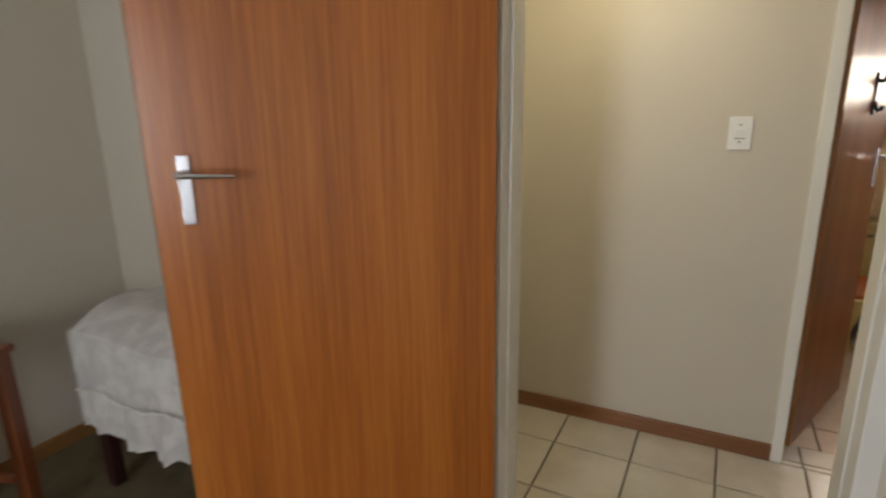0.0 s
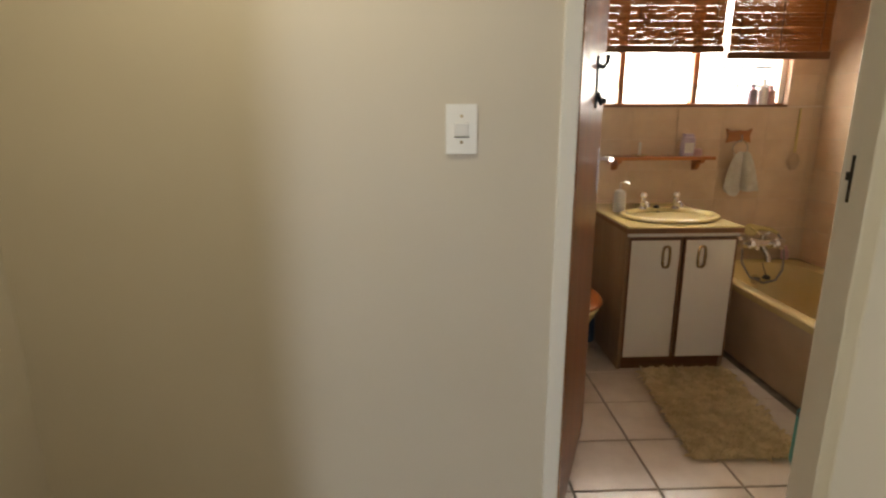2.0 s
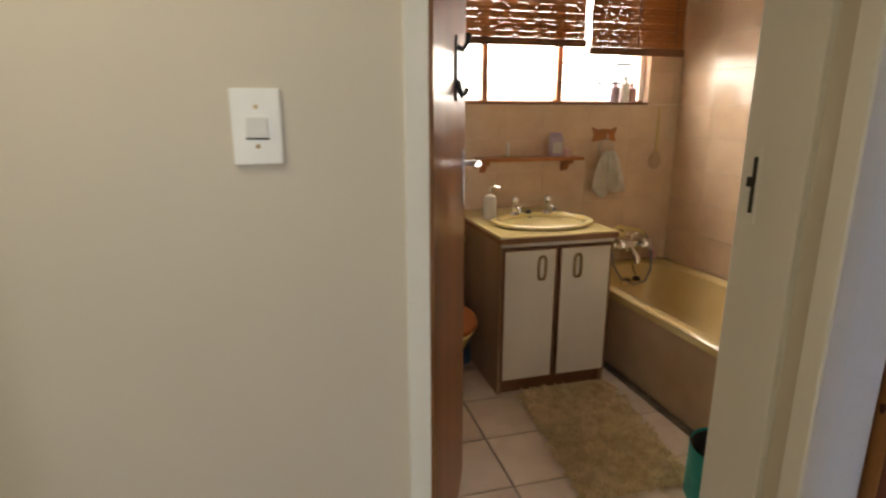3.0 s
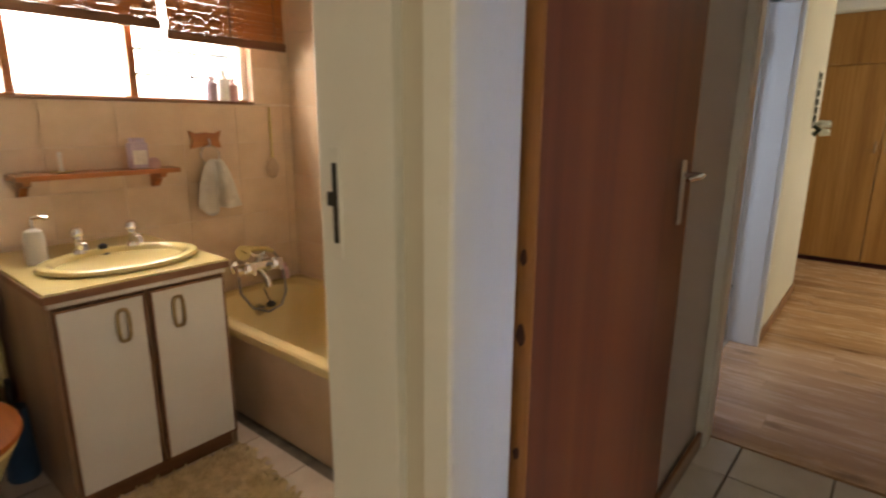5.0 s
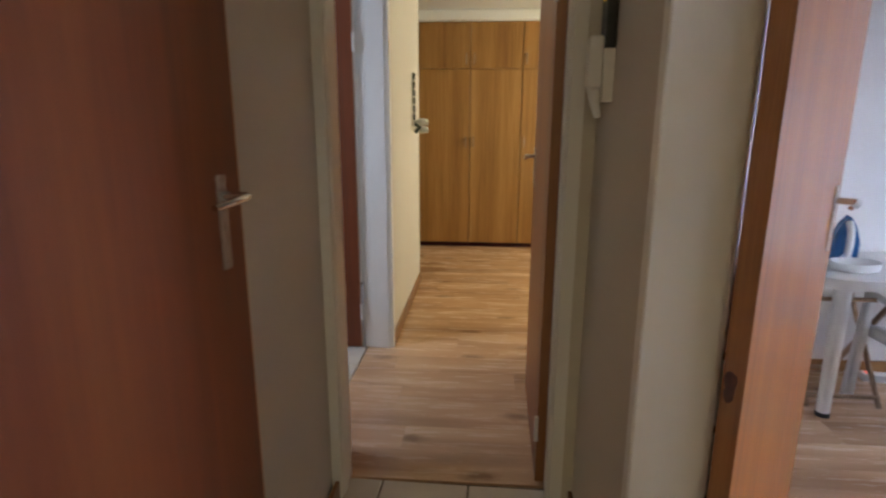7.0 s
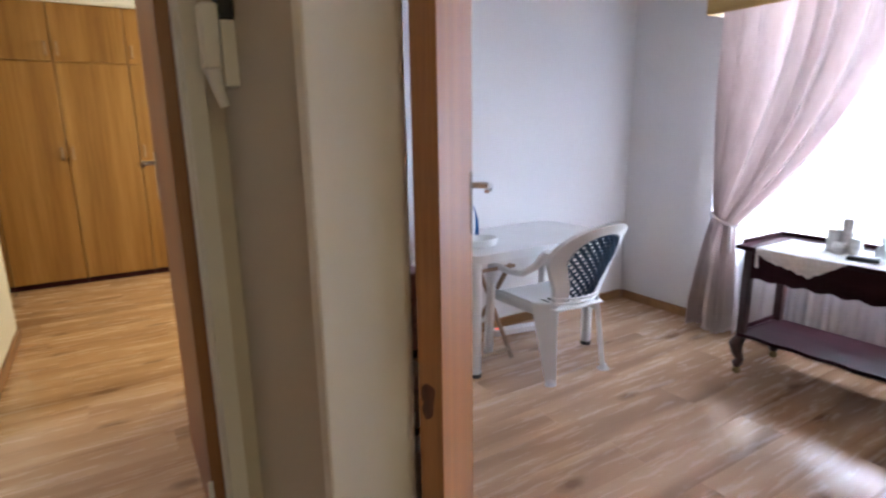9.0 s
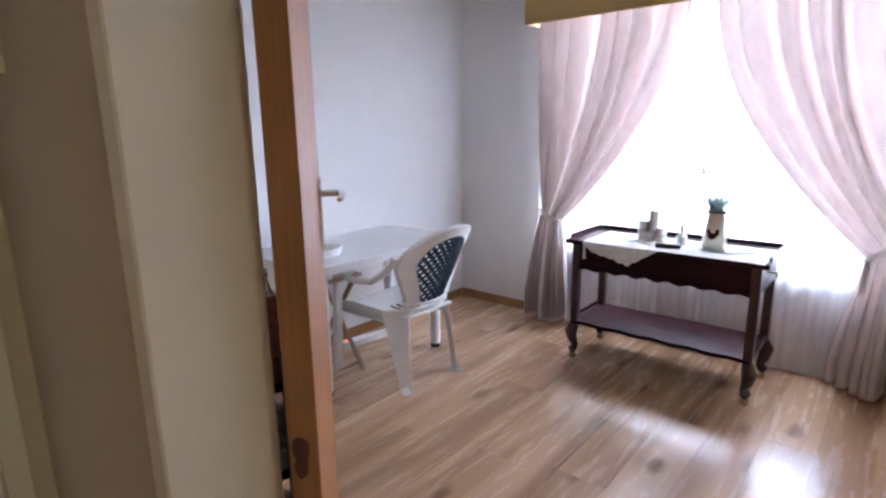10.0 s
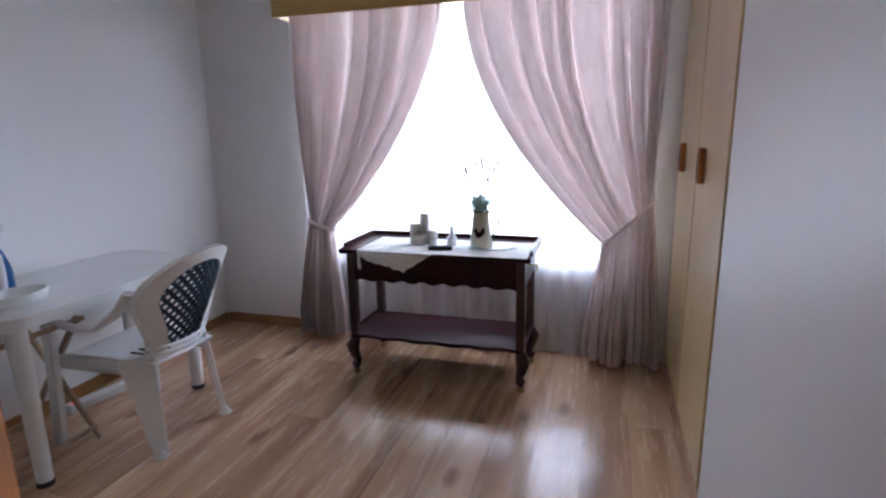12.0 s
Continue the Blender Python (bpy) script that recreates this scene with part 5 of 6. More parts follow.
bmesh.ops.transform(bm, matrix=Matrix.Translation((0, 0, 0.02)) @ Matrix(((1, 0, 0, 0), (0, 0, 1, 0), (0, 1, 0, 0), (0, 0, 0, 1))), verts=vs)
bmesh.ops.bevel(bm, geom=list(bm.edges), offset=0.01, segments=3, affect="EDGES", clamp_overlap=True)
part("body", bm, surface("iron_blue", (0.02, 0.09, 0.24), (0.03, 0.13, 0.32), 0.25, (20, 20, 20), 30), ir, "blue plastic body", True)
bm = bmesh.new()
tube(bm, [(0, 0.07, 0.03), (0, 0.12, 0.04), (0, 0.135, 0.11), (0, 0.12, 0.17), (0, 0.07, 0.2)], 0.016, 10)
part("handle", bm, PLASTIC, ir, "white handle", True)
bm = bmesh.new()
vs = prism(bm, [(-0.06, 0.0), (0.06, 0.0), (0.06, 0.11), (0.032, 0.19), (0.0, 0.235), (-0.032, 0.19), (-0.06, 0.11)], 0, 0.004)
bmesh.ops.transform(bm, matrix=Matrix.Translation((0, -0.006, 0.0)) @ Matrix(((1, 0, 0, 0), (0, 0, 1, 0), (0, 1, 0, 0), (0, 0, 0, 1))), verts=vs)
part("soleplate", bm, CHROME, ir, "steel sole plate")
fs_ = thing("folding_stand", "folding wooden stand with crossed legs under the table", "folding stand", pose(4.2, 0.2, 0))
for y in (-0.12, 0.22):
    for a, b in ((-0.2, 0.2), (0.2, -0.2)):
        bm = bmesh.new()
        tube(bm, [(a, y + 0.02 * (a > 0), 0.0 + 0.014), (b, y + 0.02 * (a > 0), 0.58)], 0.014, 6)
        part("leg", bm, CABSIDE, fs_)
for x, z in ((-0.17, 0.06), (0.17, 0.06), (-0.2, 0.57), (0.2, 0.57)):
    bm = bmesh.new()
    rod(bm, (x, -0.13, z), (x, 0.25, z), 0.011)
    part("crossbar", bm, CABSIDE, fs_)
mp_ = thing("multi_plug", "white multi-plug strip with a red lit switch on the floor", "multi-plug", pose(4.33, -0.25, 0.0, 0, 0, 80))
bm = bmesh.new()
box(bm, -0.19, 0.19, -0.03, 0.03, 0.0, 0.04, 0.008, 2)
part("strip", bm, PLASTIC, mp_, "", True)
bm = bmesh.new()
box(bm, 0.15, 0.17, -0.008, 0.008, 0.0402, 0.043)
part("switch_light", bm, glow("switch_red", (1.0, 0.12, 0.05), 1.2), mp_, "red lit switch")

# low rack behind the open door
rk = thing("low_rack", "low dark wooden rack behind the open door", "rack", pose(2.8, 1.3, 0))
for x in (0.0, 0.43):
    for y in (0.0, 0.15):
        bm = bmesh.new()
        box(bm, x, x + 0.025, y, y + 0.025, 0, 0.86, 0.002)
        part("post", bm, MAHOGANY_Z, rk)
for z in (0.1, 0.32, 0.54, 0.76):
    bm = bmesh.new()
    box(bm, 0.0255, 0.4295, 0.0, 0.175, z, z + 0.02, 0.002)
    part("shelf_board", bm, MAHOGANY, rk)
for i, (z, h) in enumerate(((0.12, 0.15), (0.34, 0.14), (0.56, 0.15), (0.78, 0.2))):
    for k in range(3):
        bm = bmesh.new()
        box(bm, 0.03 + 0.006 * k, 0.36 - 0.012 * k, 0.004, 0.155, z + k * h / 3 + 0.001, z + (k + 1) * h / 3, 0.008, 2)
        single("folded_linen", bm, (LACE, BEDCLOTH, LACE, PINK)[i], ("folded pink cloth on top of the rack" if i == 3 else "folded pale cloth on a rack shelf"), "linen", rk.matrix_world.copy(), "linen on the rack", smooth=True)

# tea trolley
TR0, TR1, TY0, TY1 = 2.262, 3.207, -1.225, -0.81
tr = thing("tea_trolley", "dark mahogany two-tier tea trolley on castors before the window", "trolley")
TX = (TR0 + TR1) / 2


def wavy(x0, x1, y, z_top, z_low, waves, depth, th, name, parent):
    """A board whose lower edge is scalloped, standing upright along x."""
    n = 60
    pts = [(x0, z_top), (x1, z_top)]
    for k in range(n + 1):
        s = 1 - k / n
        pts.append((x0 + (x1 - x0) * s, z_low + depth * (0.5 - 0.5 * math.cos(2 * math.pi * waves * s)) * (0.6 + 0.4 * math.sin(math.pi * s))))
    bm = bmesh.new()
    vs = prism(bm, pts, 0, th)
    bmesh.ops.transform(bm, matrix=Matrix.Translation((0, y, 0)) @ Matrix(((1, 0, 0, 0), (0, 0, -1, 0), (0, 1, 0, 0), (0, 0, 0, 1))), verts=vs)
    return part(name, bm, MAHOGANY, parent)


bm = bmesh.new()
box(bm, TR0 - 0.03, TR1 + 0.03, TY0, TY1 + 0.03, 0.692, 0.716, 0.008, 3)
part("top", bm, MAHOGANY, tr)
for e in ((TR0 - 0.03, TR1 + 0.03, TY0, TY0 + 0.016), (TR0 - 0.03, TR0 - 0.014, TY0 + 0.016, TY1 - 0.03), (TR1 + 0.014, TR1 + 0.03, TY0 + 0.016, TY1 - 0.03)):
    bm = bmesh.new()
    box(bm, *e, 0.7165, 0.738, 0.004, 2)
    part("gallery_rail", bm, MAHOGANY, tr)
wavy(TR0 + 0.03, TR1 - 0.03, TY1 - 0.005, 0.69, 0.54, 8, 0.014, 0.018, "front_apron", tr)
wavy(TR0 + 0.03, TR1 - 0.03, TY0 + 0.025, 0.69, 0.54, 8, 0.014, 0.018, "back_apron", tr)
for x in (TR0 + 0.002, TR1 - 0.02):
    bm = bmesh.new()
    box(bm, x, x + 0.018, TY0 + 0.04, TY1 - 0.04, 0.56, 0.69, 0.002)
    part("side_apron", bm, MAHOGANY, tr)
bm = bmesh.new()
edge = []
for k in range(81):
    s = k / 80
    edge.append((TR0 + 0.01 + (TR1 - TR0 - 0.02) * s, TY1 + 0.004 - 0.014 * (0.5 - 0.5 * math.cos(2 * math.pi * 5 * s))))
prism(bm, [(TR1 - 0.01, TY0 + 0.01), (TR0 + 0.01, TY0 + 0.01)] + edge, 0.218, 0.236)
part("lower_shelf", bm, MAHOGANY, tr, "polished lower shelf with a scalloped edge")
for x0, x1, s in ((TR0 + 0.0, TR0 + 0.01, 1), (TR1 - 0.01, TR1, 1)):
    bm = bmesh.new()
    box(bm, x0, x1, TY0 + 0.05, TY1 - 0.05, 0.2365, 0.262, 0.003)
    part("shelf_rail", bm, MAHOGANY, tr)
bm = bmesh.new()
rod(bm, (TR0 - 0.002, TY1 - 0.06, 0.665), (TR0 - 0.05, TY1 - 0.06, 0.665), 0.005)
tube(bm, [(TR0 - 0.05, TY1 - 0.06 + 0.016 * math.cos(a * math.pi / 6), 0.652 + 0.016 * math.sin(a * math.pi / 6)) for a in range(12)], 0.0035, 6, True)
part("ring_pull", bm, BRASS, tr, "small brass ring pull", True)
for x in (TR0 + 0.022, TR1 - 0.022):
    for y in (TY0 + 0.03, TY1 - 0.022):
        ox, oy = (1 if x > TX else -1), (1 if y > (TY0 + TY1) / 2 else -1)
        bm = bmesh.new()
        box(bm, x - 0.021, x + 0.021, y - 0.021, y + 0.021, 0.2, 0.69, 0.004, 2)
        g = part("leg", bm, MAHOGANY_Z, tr)
        bm = bmesh.new()
        tube(bm, [(x, y, 0.215), (x + ox * 0.016, y + oy * 0.016, 0.17), (x + ox * 0.008, y + oy * 0.008, 0.12), (x - ox * 0.004, y - oy * 0.004, 0.085), (x + ox * 0.006, y + oy * 0.006, 0.058), (x + ox * 0.004, y + oy * 0.004, 0.04)], [0.026, 0.036, 0.027, 0.02, 0.026, 0.016], 12)
        part("cabriole_foot", bm, MAHOGANY_Z, g, "", True)
        bm = bmesh.new()
        vs = lathe(bm, [(0.006, -0.009), (0.02, -0.008), (0.021, 0), (0.02, 0.008), (0.006, 0.009)], 16)
        bmesh.ops.transform(bm, matrix=Matrix.Translation((x + ox * 0.004, y + oy * 0.004, 0.021)) @ pose(0, 0, 0, 90, 0, 35), verts=vs)
        part("castor", bm, BRASS, g, "small brass castor wheel", True)

# lace cloth on the trolley
bm = bmesh.new()


LACE_EDGE = ((2.25, 0.0), (2.72, 0.0), (2.8, 0.05), (2.875, 0.095), (2.98, 0.068), (3.06, 0.055), (3.125, 0.02))


def lace_drop(x):
    for (xa, da), (xb, db) in zip(LACE_EDGE, LACE_EDGE[1:]):
        if x <= xb:
            return da + (db - da) * (x - xa) / (xb - xa)
    return 0.0


def lace_fn(u, v):
    x = 2.25 + 0.875 * u
    if v < 0.6:
        y = TY0 + 0.1 + (TY1 + 0.034 - TY0 - 0.1) * v / 0.6
        return (x, y, 0.7185 + 0.001 * math.sin(40 * u))
    k = (v - 0.6) / 0.4
    drop = lace_drop(x) * (1 + 0.1 * abs(math.sin(u * 55)))
    return (x, TY1 + 0.036 + 0.006 * math.sin(3.14 * k) + 0.003 * k * math.sin(60 * u), 0.7185 - 0.003 * k - drop * k)


sheet(bm, lace_fn, 120, 24)
lc = single("lace_cloth", bm, LACE, "white lace tray cloth with a scalloped point over the edge", "tablecloth", smooth=True)
bm = bmesh.new()
for k in range(7):
    rod(bm, (3.115 + 0.003 * (k % 3), TY1 + 0.038 + 0.003 * (k // 3), 0.69), (3.108 + 0.006 * (k % 3), TY1 + 0.038 + 0.004 * (k // 3), 0.62), 0.003, seg=5)
part("tassel", bm, LACE, lc, "white cord tassel")

# jug with lavender
ENAMEL = surface("cream_enamelware", (0.6, 0.55, 0.44), (0.7, 0.66, 0.56), 0.25, (9, 9, 9), 30, 0.03)
jg = thing("enamel_jug", "tall cream enamel jug with a painted cockerel and dark rim", "jug", pose(2.515, -0.97, 0.719))
bm = bmesh.new()
lathe(bm, [(0.056, 0), (0.058, 0.006), (0.05, 0.1), (0.042, 0.17), (0.044, 0.19), (0.041, 0.19), (0.038, 0.16), (0.05, 0.01)], 28)
part("body", bm, ENAMEL, jg, "", True)
bm = bmesh.new()
tube(bm, [(0.045 * math.cos(a * math.pi / 12), 0.045 * math.sin(a * math.pi / 12), 0.19) for a in range(24)], 0.004, 6, True)
part("rim", bm, STEEL_DARK, jg, "dark rim", True)
bm = bmesh.new()
tube(bm, [(-0.044, 0, 0.175), (-0.075, 0, 0.195), (-0.092, 0, 0.17), (-0.088, 0, 0.11), (-0.054, 0, 0.05)], 0.005, 8)
part("handle", bm, STEEL_DARK, jg, "dark wire handle", True)
bm = bmesh.new()
for cx, cz, rx, rz in ((0.0, 0.075, 0.02, 0.016), (0.017, 0.095, 0.009, 0.012), (-0.02, 0.092, 0.009, 0.018), (0.002, 0.052, 0.004, 0.012)):
    n = 14
    vs = [bm.verts.new((cx + rx * math.cos(2 * math.pi * i / n), 0.0535 + 0.004 * (0.09 - cz), cz + rz * math.sin(2 * math.pi * i / n))) for i in range(n)]
    ex = bmesh.ops.extrude_face_region(bm, geom=[bm.faces.new(vs)])
    bmesh.ops.translate(bm, vec=(0, -0.012, 0), verts=[v for v in ex["geom"] if isinstance(v, bmesh.types.BMVert)])
part("painted_motif", bm, MAHOGANY, jg, "dark painted bird motif")
LEAF = cloth("lavender_leaf", (0.26, 0.36, 0.33), (0.46, 0.56, 0.53), 0.55, (30, 30, 30))
LAV = surface("lavender_bloom", (0.07, 0.055, 0.08), (0.13, 0.11, 0.15), 0.8, (60, 60, 60), 20)
fl = thing("lavender_bunch", "bunch of dried lavender with grey-green leaves in the jug", "flowers", pose(2.515, -0.97, 0.719))
rng = random.Random(9)
for k in range(12):
    a, s = 2.4 * k, rng.uniform(0.03, 0.13)
    h = rng.uniform(0.36, 0.49)
    bm = bmesh.new()
    p0, p1, p2 = (0.015 * math.cos(a), 0.015 * math.sin(a), 0.05), (s * 0.4 * math.cos(a), s * 0.3 * math.sin(a), 0.26), (s * math.cos(a), s * 0.6 * math.sin(a), h)
    tube(bm, [p0, p1, p2], 0.0017, 5)
    stem = part("stem", bm, LEAF, fl)
    bm = bmesh.new()
    for j in range(7):
        z = h - 0.03 + 0.009 * j
        bmesh.ops.create_icosphere(bm, subdivisions=1, radius=0.0085 - 0.0006 * j, matrix=Matrix.Translation((p2[0] * (1 + 0.1 * j / 7) + rng.uniform(-0.003, 0.003), p2[1] + rng.uniform(-0.003, 0.003), z)))
    part("flower_spike", bm, LAV, stem, "dusky purple flower spike")
bm = bmesh.new()
for k in range(130):
    a, b = rng.uniform(0, 6.28), rng.uniform(0.15, 0.95)
    ln = rng.uniform(0.05, 0.13)
    d = Vector((math.cos(a) * math.sin(b), math.sin(a) * math.sin(b), math.cos(b)))
    o = Vector((rng.uniform(-0.025, 0.025), rng.uniform(-0.02, 0.02), rng.uniform(0.16, 0.2)))
    s = d.cross(Vector((0, 0, 1))).normalized() * 0.0068
    m = o + d * ln * 0.5 + Vector((0, 0, 0.004))
    e = o + d * ln
    v = [bm.verts.new(q) for q in (o, m - s, e, m + s)]
    bm.faces.new(v)
part("leaves", bm, LEAF, fl, "narrow grey-green leaves")
bm = bmesh.new()
for k in range(40):
    a = rng.uniform(-0.6, 0.6)
    o = Vector((rng.uniform(-0.05, 0.06), rng.uniform(-0.02, 0.03), rng.uniform(0.004, 0.014)))
    d = Vector((math.cos(a), math.sin(a), 0.02)) * rng.choice((-1, 1))
    s = Vector((-d.y, d.x, 0.3)).normalized() * 0.0035
    e = o + d * rng.uniform(0.05, 0.1)
    m = (o + e) / 2 + Vector((0, 0, 0.005))
    bm.faces.new([bm.verts.new(q) for q in (o, m - s, e, m + s)])
tube(bm, [(-0.06, 0.02, 0.006), (-0.14, 0.03, 0.006), (-0.22, 0.0, 0.006), (-0.27, -0.06, 0.006)], 0.003, 6)
single("lavender_sprig", bm, LEAF, "loose green sprig with a long stem lying on the cloth", "sprig", pose(2.6, -0.9, 0.72))

# candle trio, small bottle, dark case
CND = surface("candle_wax", (0.70, 0.68, 0.64), (0.80, 0.78, 0.75), 0.45, (40, 40, 40), 30, 0.1)
for x, y, h, r in ((2.885, -1.0, 0.105, 0.027), (2.835, -1.02, 0.16, 0.027), (2.785, -0.99, 0.075, 0.027), (2.845, -0.965, 0.05, 0.03)):
    cnd = thing("pillar_candle", "cream printed pillar candle tied in a cluster", "candle", pose(x, y, 0.72), "candles on the trolley")
    bm = bmesh.new()
    lathe(bm, [(r * 0.97, 0), (r, 0.004), (r, h - 0.004), (r * 0.9, h), (0.006, h - 0.003)], 20)
    part("wax", bm, CND, cnd, "", True)
    bm = bmesh.new()
    lathe(bm, [(r + 0.0008, h * 0.35), (r + 0.0012, h * 0.37), (r + 0.0012, h * 0.55), (r + 0.0008, h * 0.57)], 20)
    part("band", bm, BEDCLOTH, cnd, "pale printed band", True)
    bm = bmesh.new()
    rod(bm, (0, 0, h - 0.004), (0, 0.001, h + 0.009), 0.001, seg=5)
    part("wick", bm, BLACK, cnd)
bo = thing("small_bottle", "small clear bottle with a pale cap", "bottle", pose(2.675, -0.98, 0.72))
bm = bmesh.new()
lathe(bm, [(0.026, 0), (0.028, 0.005), (0.026, 0.045), (0.01, 0.06), (0.009, 0.075)], 18)
part("flask", bm, SPL, bo, "", True)
bm = bmesh.new()
lathe(bm, [(0.011, 0.0752), (0.012, 0.08), (0.012, 0.1), (0.006, 0.105)], 14)
part("cap", bm, PLASTIC, bo, "", True)
bm = bmesh.new()
box(bm, -0.06, 0.06, -0.022, 0.022, 0, 0.02, 0.008, 3)
single("glasses_case", bm, BLACK, "black glasses case lying on the cloth", "case", pose(2.705, -0.87, 0.72, 0, 0, 12), smooth=True)

# ---- main bedroom ----
WW = 0.545
for i in range(-3, 4):
    y0 = 1.655 + WW * i
    wd = thing("wardrobe_unit", "tall oak veneer built-in wardrobe door with a top cupboard", "wardrobe", pose(7.45, y0, 0), "built-in wardrobe")
    bm = bmesh.new()
    box(bm, 0.02, 0.58, 0, WW - 0.003, 0.0, 2.385)
    part("body", bm, WARDROBE, wd)
    bm = bmesh.new()
    box(bm, 0.012, 0.0195, 0, WW - 0.003, 0, 0.045)
    part("plinth", bm, MAHOGANY, wd, "dark recessed plinth")
    for z0, z1, hz in ((0.05, 1.905, 1.16), (1.922, 2.38, 2.02)):
        bm = bmesh.new()
        box(bm, 0.0, 0.0195, 0.004, WW - 0.006, z0, z1, 0.002)
        dd = part("door", bm, WARDROBE, wd)
        bm = bmesh.new()
        hy = 0.04 if i == 1 else WW - 0.04
        tube(bm, [(-0.001, hy, hz - 0.05), (-0.024, hy, hz - 0.04), (-0.024, hy, hz + 0.04), (-0.001, hy, hz + 0.05)], 0.0085, 8)
        part("handle", bm, CABSIDE, dd, "brown wooden bow handle", True)
DARKGREEN = surface("dark_green", (0.03, 0.045, 0.03), (0.07, 0.09, 0.06), 0.6, (30, 30, 30), 20)
BOWCLOTH = surface("bow_cloth", (0.60, 0.61, 0.54), (0.74, 0.74, 0.68), 0.7, (30, 30, 30), 20)
wh = thing("wall_hanging", "pale hanging strip with dark leaf shapes and a white bow", "wall hanging", pose(5.62, 2.577, 1.5))
bm = bmesh.new()
box(bm, -0.02, 0.02, -0.006, 0.0, -0.16, 0.24, 0.002)
strip = part("strip", bm, BEDCLOTH, wh, "pale cloth strip")
for k in range(6):
    bm = bmesh.new()
    vs = prism(bm, [(0.024 * math.cos(q * math.pi / 5) * (1 + 0.3 * math.sin(3 * q + k)), 0.026 * math.sin(q * math.pi / 5)) for q in range(10)], 0, 0.012)
    bmesh.ops.transform(bm, matrix=Matrix.Translation((0, -0.007, 0.2 - 0.058 * k)) @ prism_y, verts=vs)
    part("leaf_motif", bm, DARKGREEN, strip, "dark green leaf shape")
for z, h in ((-0.135, 0.03), (-0.19, 0.026)):
    bm = bmesh.new()
    tube(bm, [(0.015, -0.012, z), (0.03, -0.05, z + h * 0.5), (0.0, -0.1, z + h * 0.4), (-0.06, -0.115, z), (-0.02, -0.06, z - h * 0.4)], [0.016, 0.02, 0.021, 0.017, 0.012], 10)
    part("bow_loop", bm, BOWCLOTH, wh, "pale bow loop", True)
bm = bmesh.new()
tube(bm, [(0, -0.012, -0.14), (0.004, -0.05, -0.165), (0.0, -0.02, -0.21)], [0.014, 0.018, 0.014], 8)
part("knot", bm, DARKGREEN, wh, "dark green knot", True)

# ---- floor pieces ----
def tile_mesh(name, w, d, h, material, b=0.003):
    bm = bmesh.new()
    lo = [bm.verts.new((x, y, -h)) for x, y in ((0, 0), (w, 0), (w, d), (0, d))]
    mid = [bm.verts.new((x, y, -b)) for x, y in ((0, 0), (w, 0), (w, d), (0, d))]
    hi = [bm.verts.new((x, y, 0)) for x, y in ((b, b), (w - b, b), (w - b, d - b), (b, d - b))]
    for a, c in ((lo, mid), (mid, hi)):
        for i in range(4):
            bm.faces.new((a[i], a[(i + 1) % 4], c[(i + 1) % 4], c[i]))
    bm.faces.new(hi)
    return finish(bm, name, material)


def lay(name, label, category, cells, size, material, turn=0.0, origin=(0, 0), gap=0.007, piece="tile"):
    """Tiles on a grid, each cut to the rectangle it must stay in."""
    fl_ = thing(name, label, category)
    fl_["kind"] = "structure"
    bev = 0.001 if gap < 0.003 else 0.003
    full = tile_mesh(piece, size[0] - gap, size[1] - gap, 0.011, material, bev)
    rot = pose(origin[0], origin[1], 0, 0, 0, turn)
    inv = rot.inverted()
    for (x0, x1, y0, y1) in cells:
        i0, i1 = math.floor((x0 - origin[0]) / size[0]) - 1, math.ceil((x1 - origin[0]) / size[0]) + 1
        j0, j1 = math.floor((y0 - origin[1]) / size[1]) - 1, math.ceil((y1 - origin[1]) / size[1]) + 1
        for i in range(i0, i1):
            for j in range(j0, j1):
                a, b = i * size[0], j * size[1]
                lx0, lx1 = max(a, x0 - origin[0]), min(a + size[0] - gap, x1 - origin[0])
                ly0, ly1 = max(b, y0 - origin[1]), min(b + size[1] - gap, y1 - origin[1])
                if lx1 - lx0 < 0.012 or ly1 - ly0 < 0.012:
                    continue
                whole = lx1 - lx0 > size[0] - gap - 1e-4 and ly1 - ly0 > size[1] - gap - 1e-4
                me = full if whole else tile_mesh(piece, lx1 - lx0, ly1 - ly0, 0.011, material, bev)
                o = new(piece, me)
                o.parent = fl_
                o.matrix_basis = rot @ Matrix.Translation((lx0, ly0, 0.0))
    return fl_


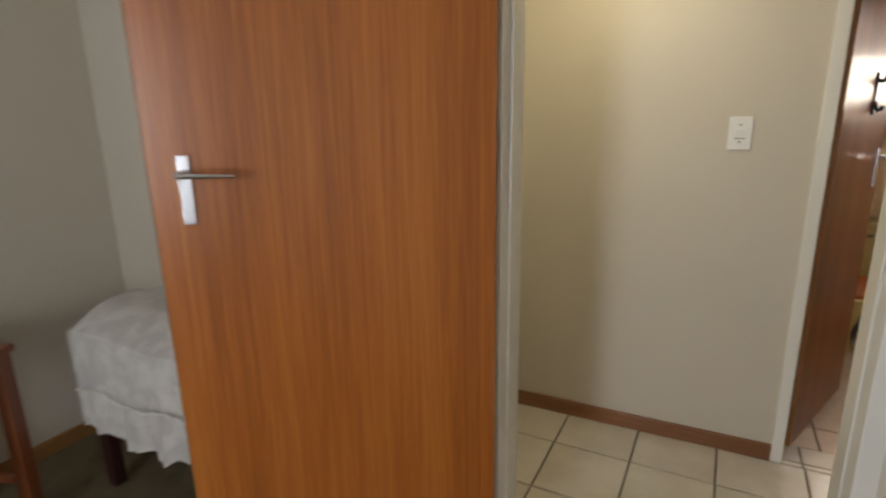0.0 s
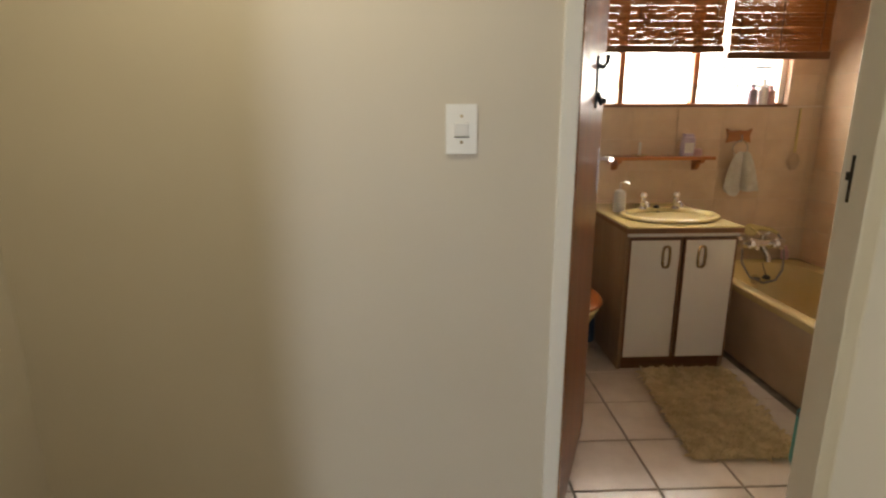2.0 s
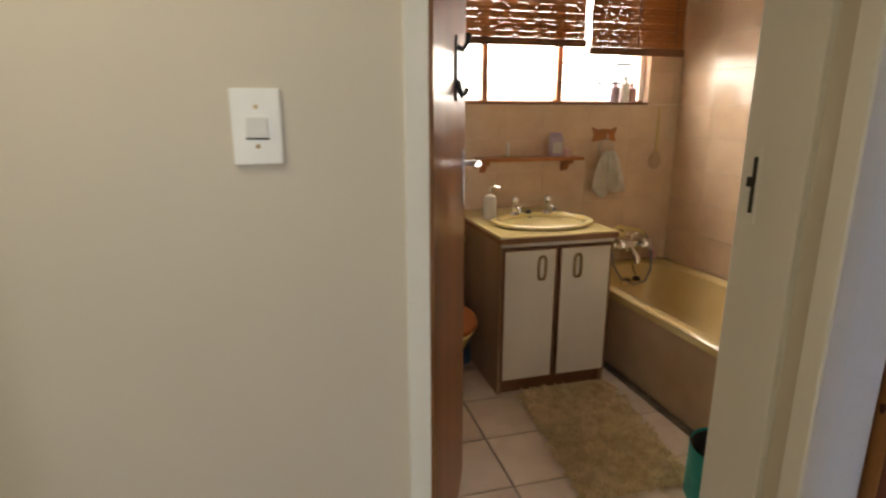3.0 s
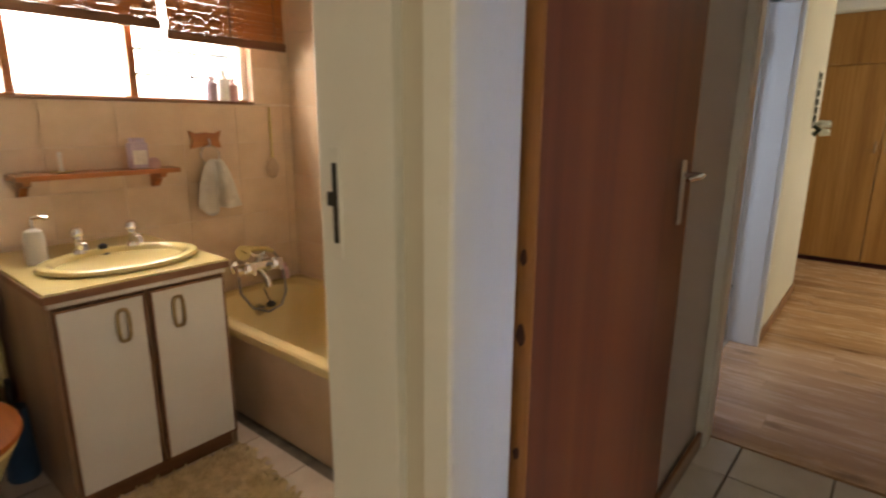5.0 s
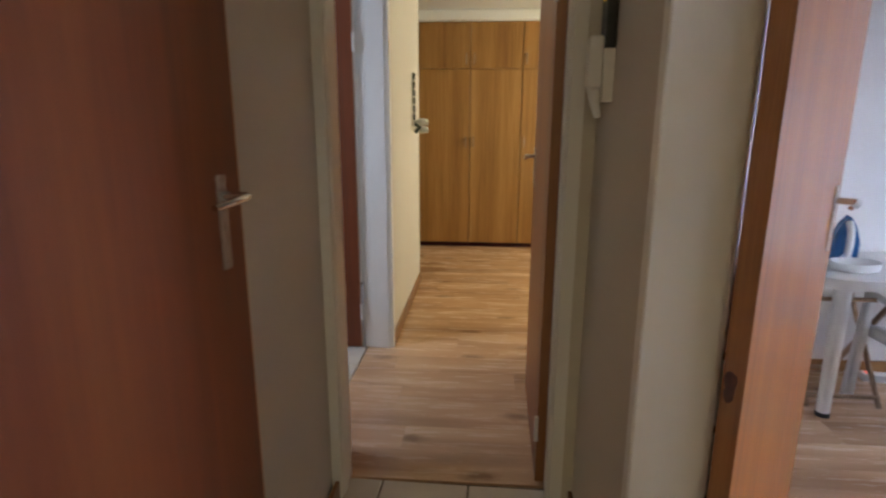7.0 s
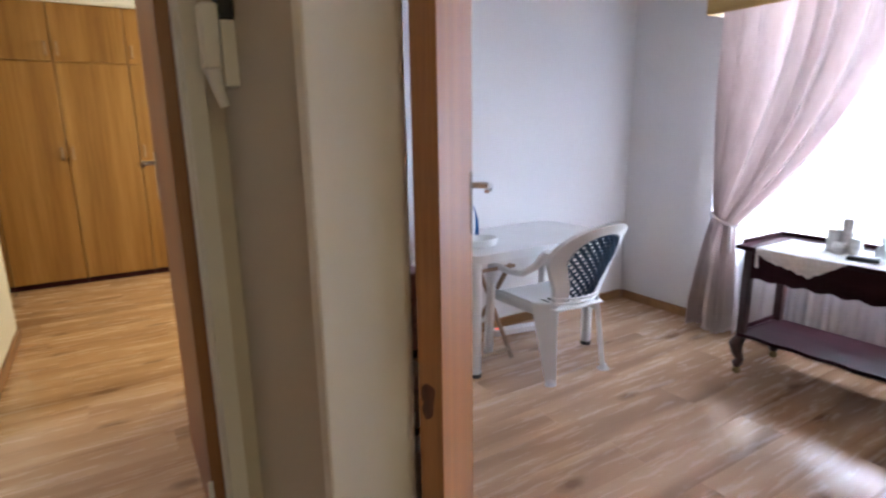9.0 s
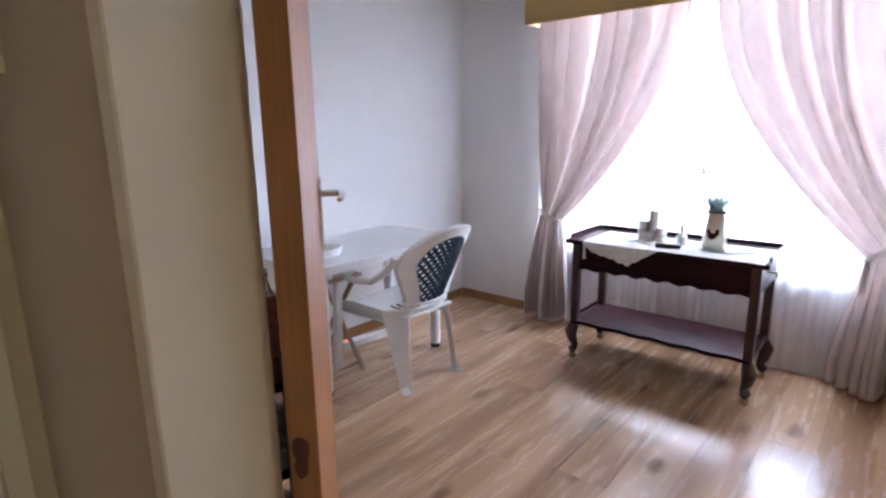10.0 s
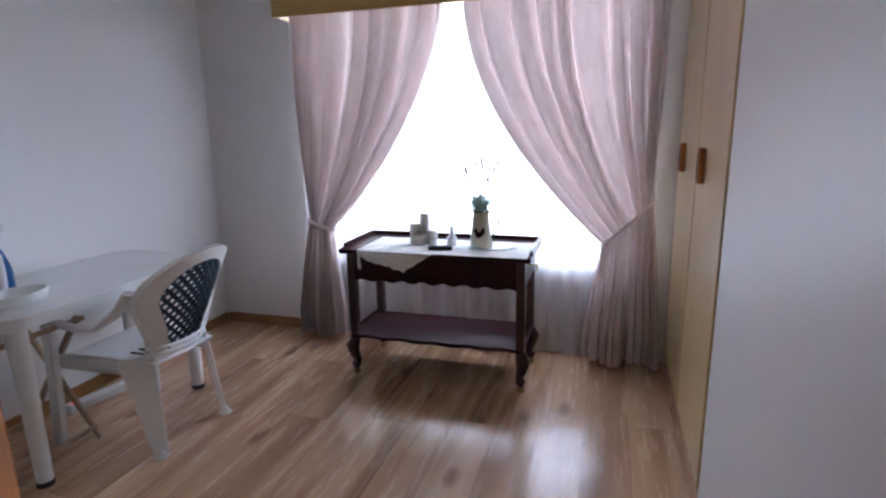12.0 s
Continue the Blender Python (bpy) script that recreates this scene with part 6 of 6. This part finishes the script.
lay("floor_passage", "glossy cream ceramic floor tiles with dark grout", "floor", [(-0.93, 3.29, 1.7, 2.74)], (0.335, 0.335), TILE, -1.2, (0.02, 2.475))
lay("floor_thresholds", "cream tiles in the doorways", "floor", [(-0.24, 0.56, 1.56, 1.7), (0.56, 1.43, 2.735, 2.9)], (0.335, 0.335), TILE, 0.0, (0.02, 2.435))
lay("floor_bath", "glossy beige ceramic bathroom floor tiles with brown grout", "floor", [(0.36, 2.0, 2.9, 4.88)], (0.34, 0.331), TILE_BATH, 0.0, (1.112, 3.766))
lay("floor_ensuite", "pale tiles in the small room", "floor", [(3.3, 5.9, 2.735, 4.3)], (0.335, 0.335), TILE, 0.0, (3.3, 2.74))
lay("wall_tiles_bath_north", "pinkish beige glazed wall tiles", "wall", [(0.36, 2.9, 0.0, 1.462), (0.36, 1.05, 1.47, 2.49), (2.58, 2.9, 1.47, 2.49)], (0.3, 0.2), WTILE, 0.0, (0.36, 0.06), 0.002).matrix_world = Matrix.Translation((0, 4.877, 0)) @ pose(0, 0, 0, 90, 0, 0)
structure("wall_bath_lining", [(2.81, 2.899, 2.95, 4.875, 0, 2.48)], WALL, "tiled wall beside the bath")
lay("wall_tiles_bath_east", "beige glazed wall tiles above the bath", "wall", [(3.0, 4.87, 0.0, 2.49)], (0.3, 0.2), WTILE, 0.0, (4.87, 0.06), 0.002).matrix_world = Matrix(((0, 0, -1, 2.806), (1, 0, 0, 0), (0, 1, 0, 0), (0, 0, 0, 1)))


def planks(name, label, x0, x1, y0, y1, width=0.193, length=1.28):
    fl_ = thing(name, label, "floor")
    fl_["kind"] = "structure"
    full = tile_mesh("plank", width - 0.0004, length - 0.0004, 0.011, LAMINATE, 0.0006)
    i = 0
    x = x0
    while x < x1 - 0.01:
        w = min(width, x1 - x)
        y = y0 - ((i * 0.47) % 1.0) * length
        while y < y1:
            a, b = max(y, y0), min(y + length, y1)
            if b - a > 0.02:
                whole = b - a > length - 1e-4 and w > width - 1e-4
                me = full if whole else tile_mesh("plank", w - 0.0004, b - a - 0.0004, 0.011, LAMINATE, 0.0006)
                o = new("plank", me)
                o.parent = fl_
                o.location = (x, a, 0)
            y += length
        x += width
        i += 1
    return fl_


planks("floor_dining", "satin oak laminate floorboards", 0.99, 4.47, -1.4, 1.69)
planks("floor_main_passage", "satin oak laminate floorboards", 3.3, 4.6, 1.69, 2.735)
planks("floor_main_bedroom", "satin oak laminate floorboards", 4.6, 7.46, -0.38, 2.735)
planks("floor_main_bedroom_north", "satin oak laminate floorboards", 6.08, 7.46, 2.736, 4.4)
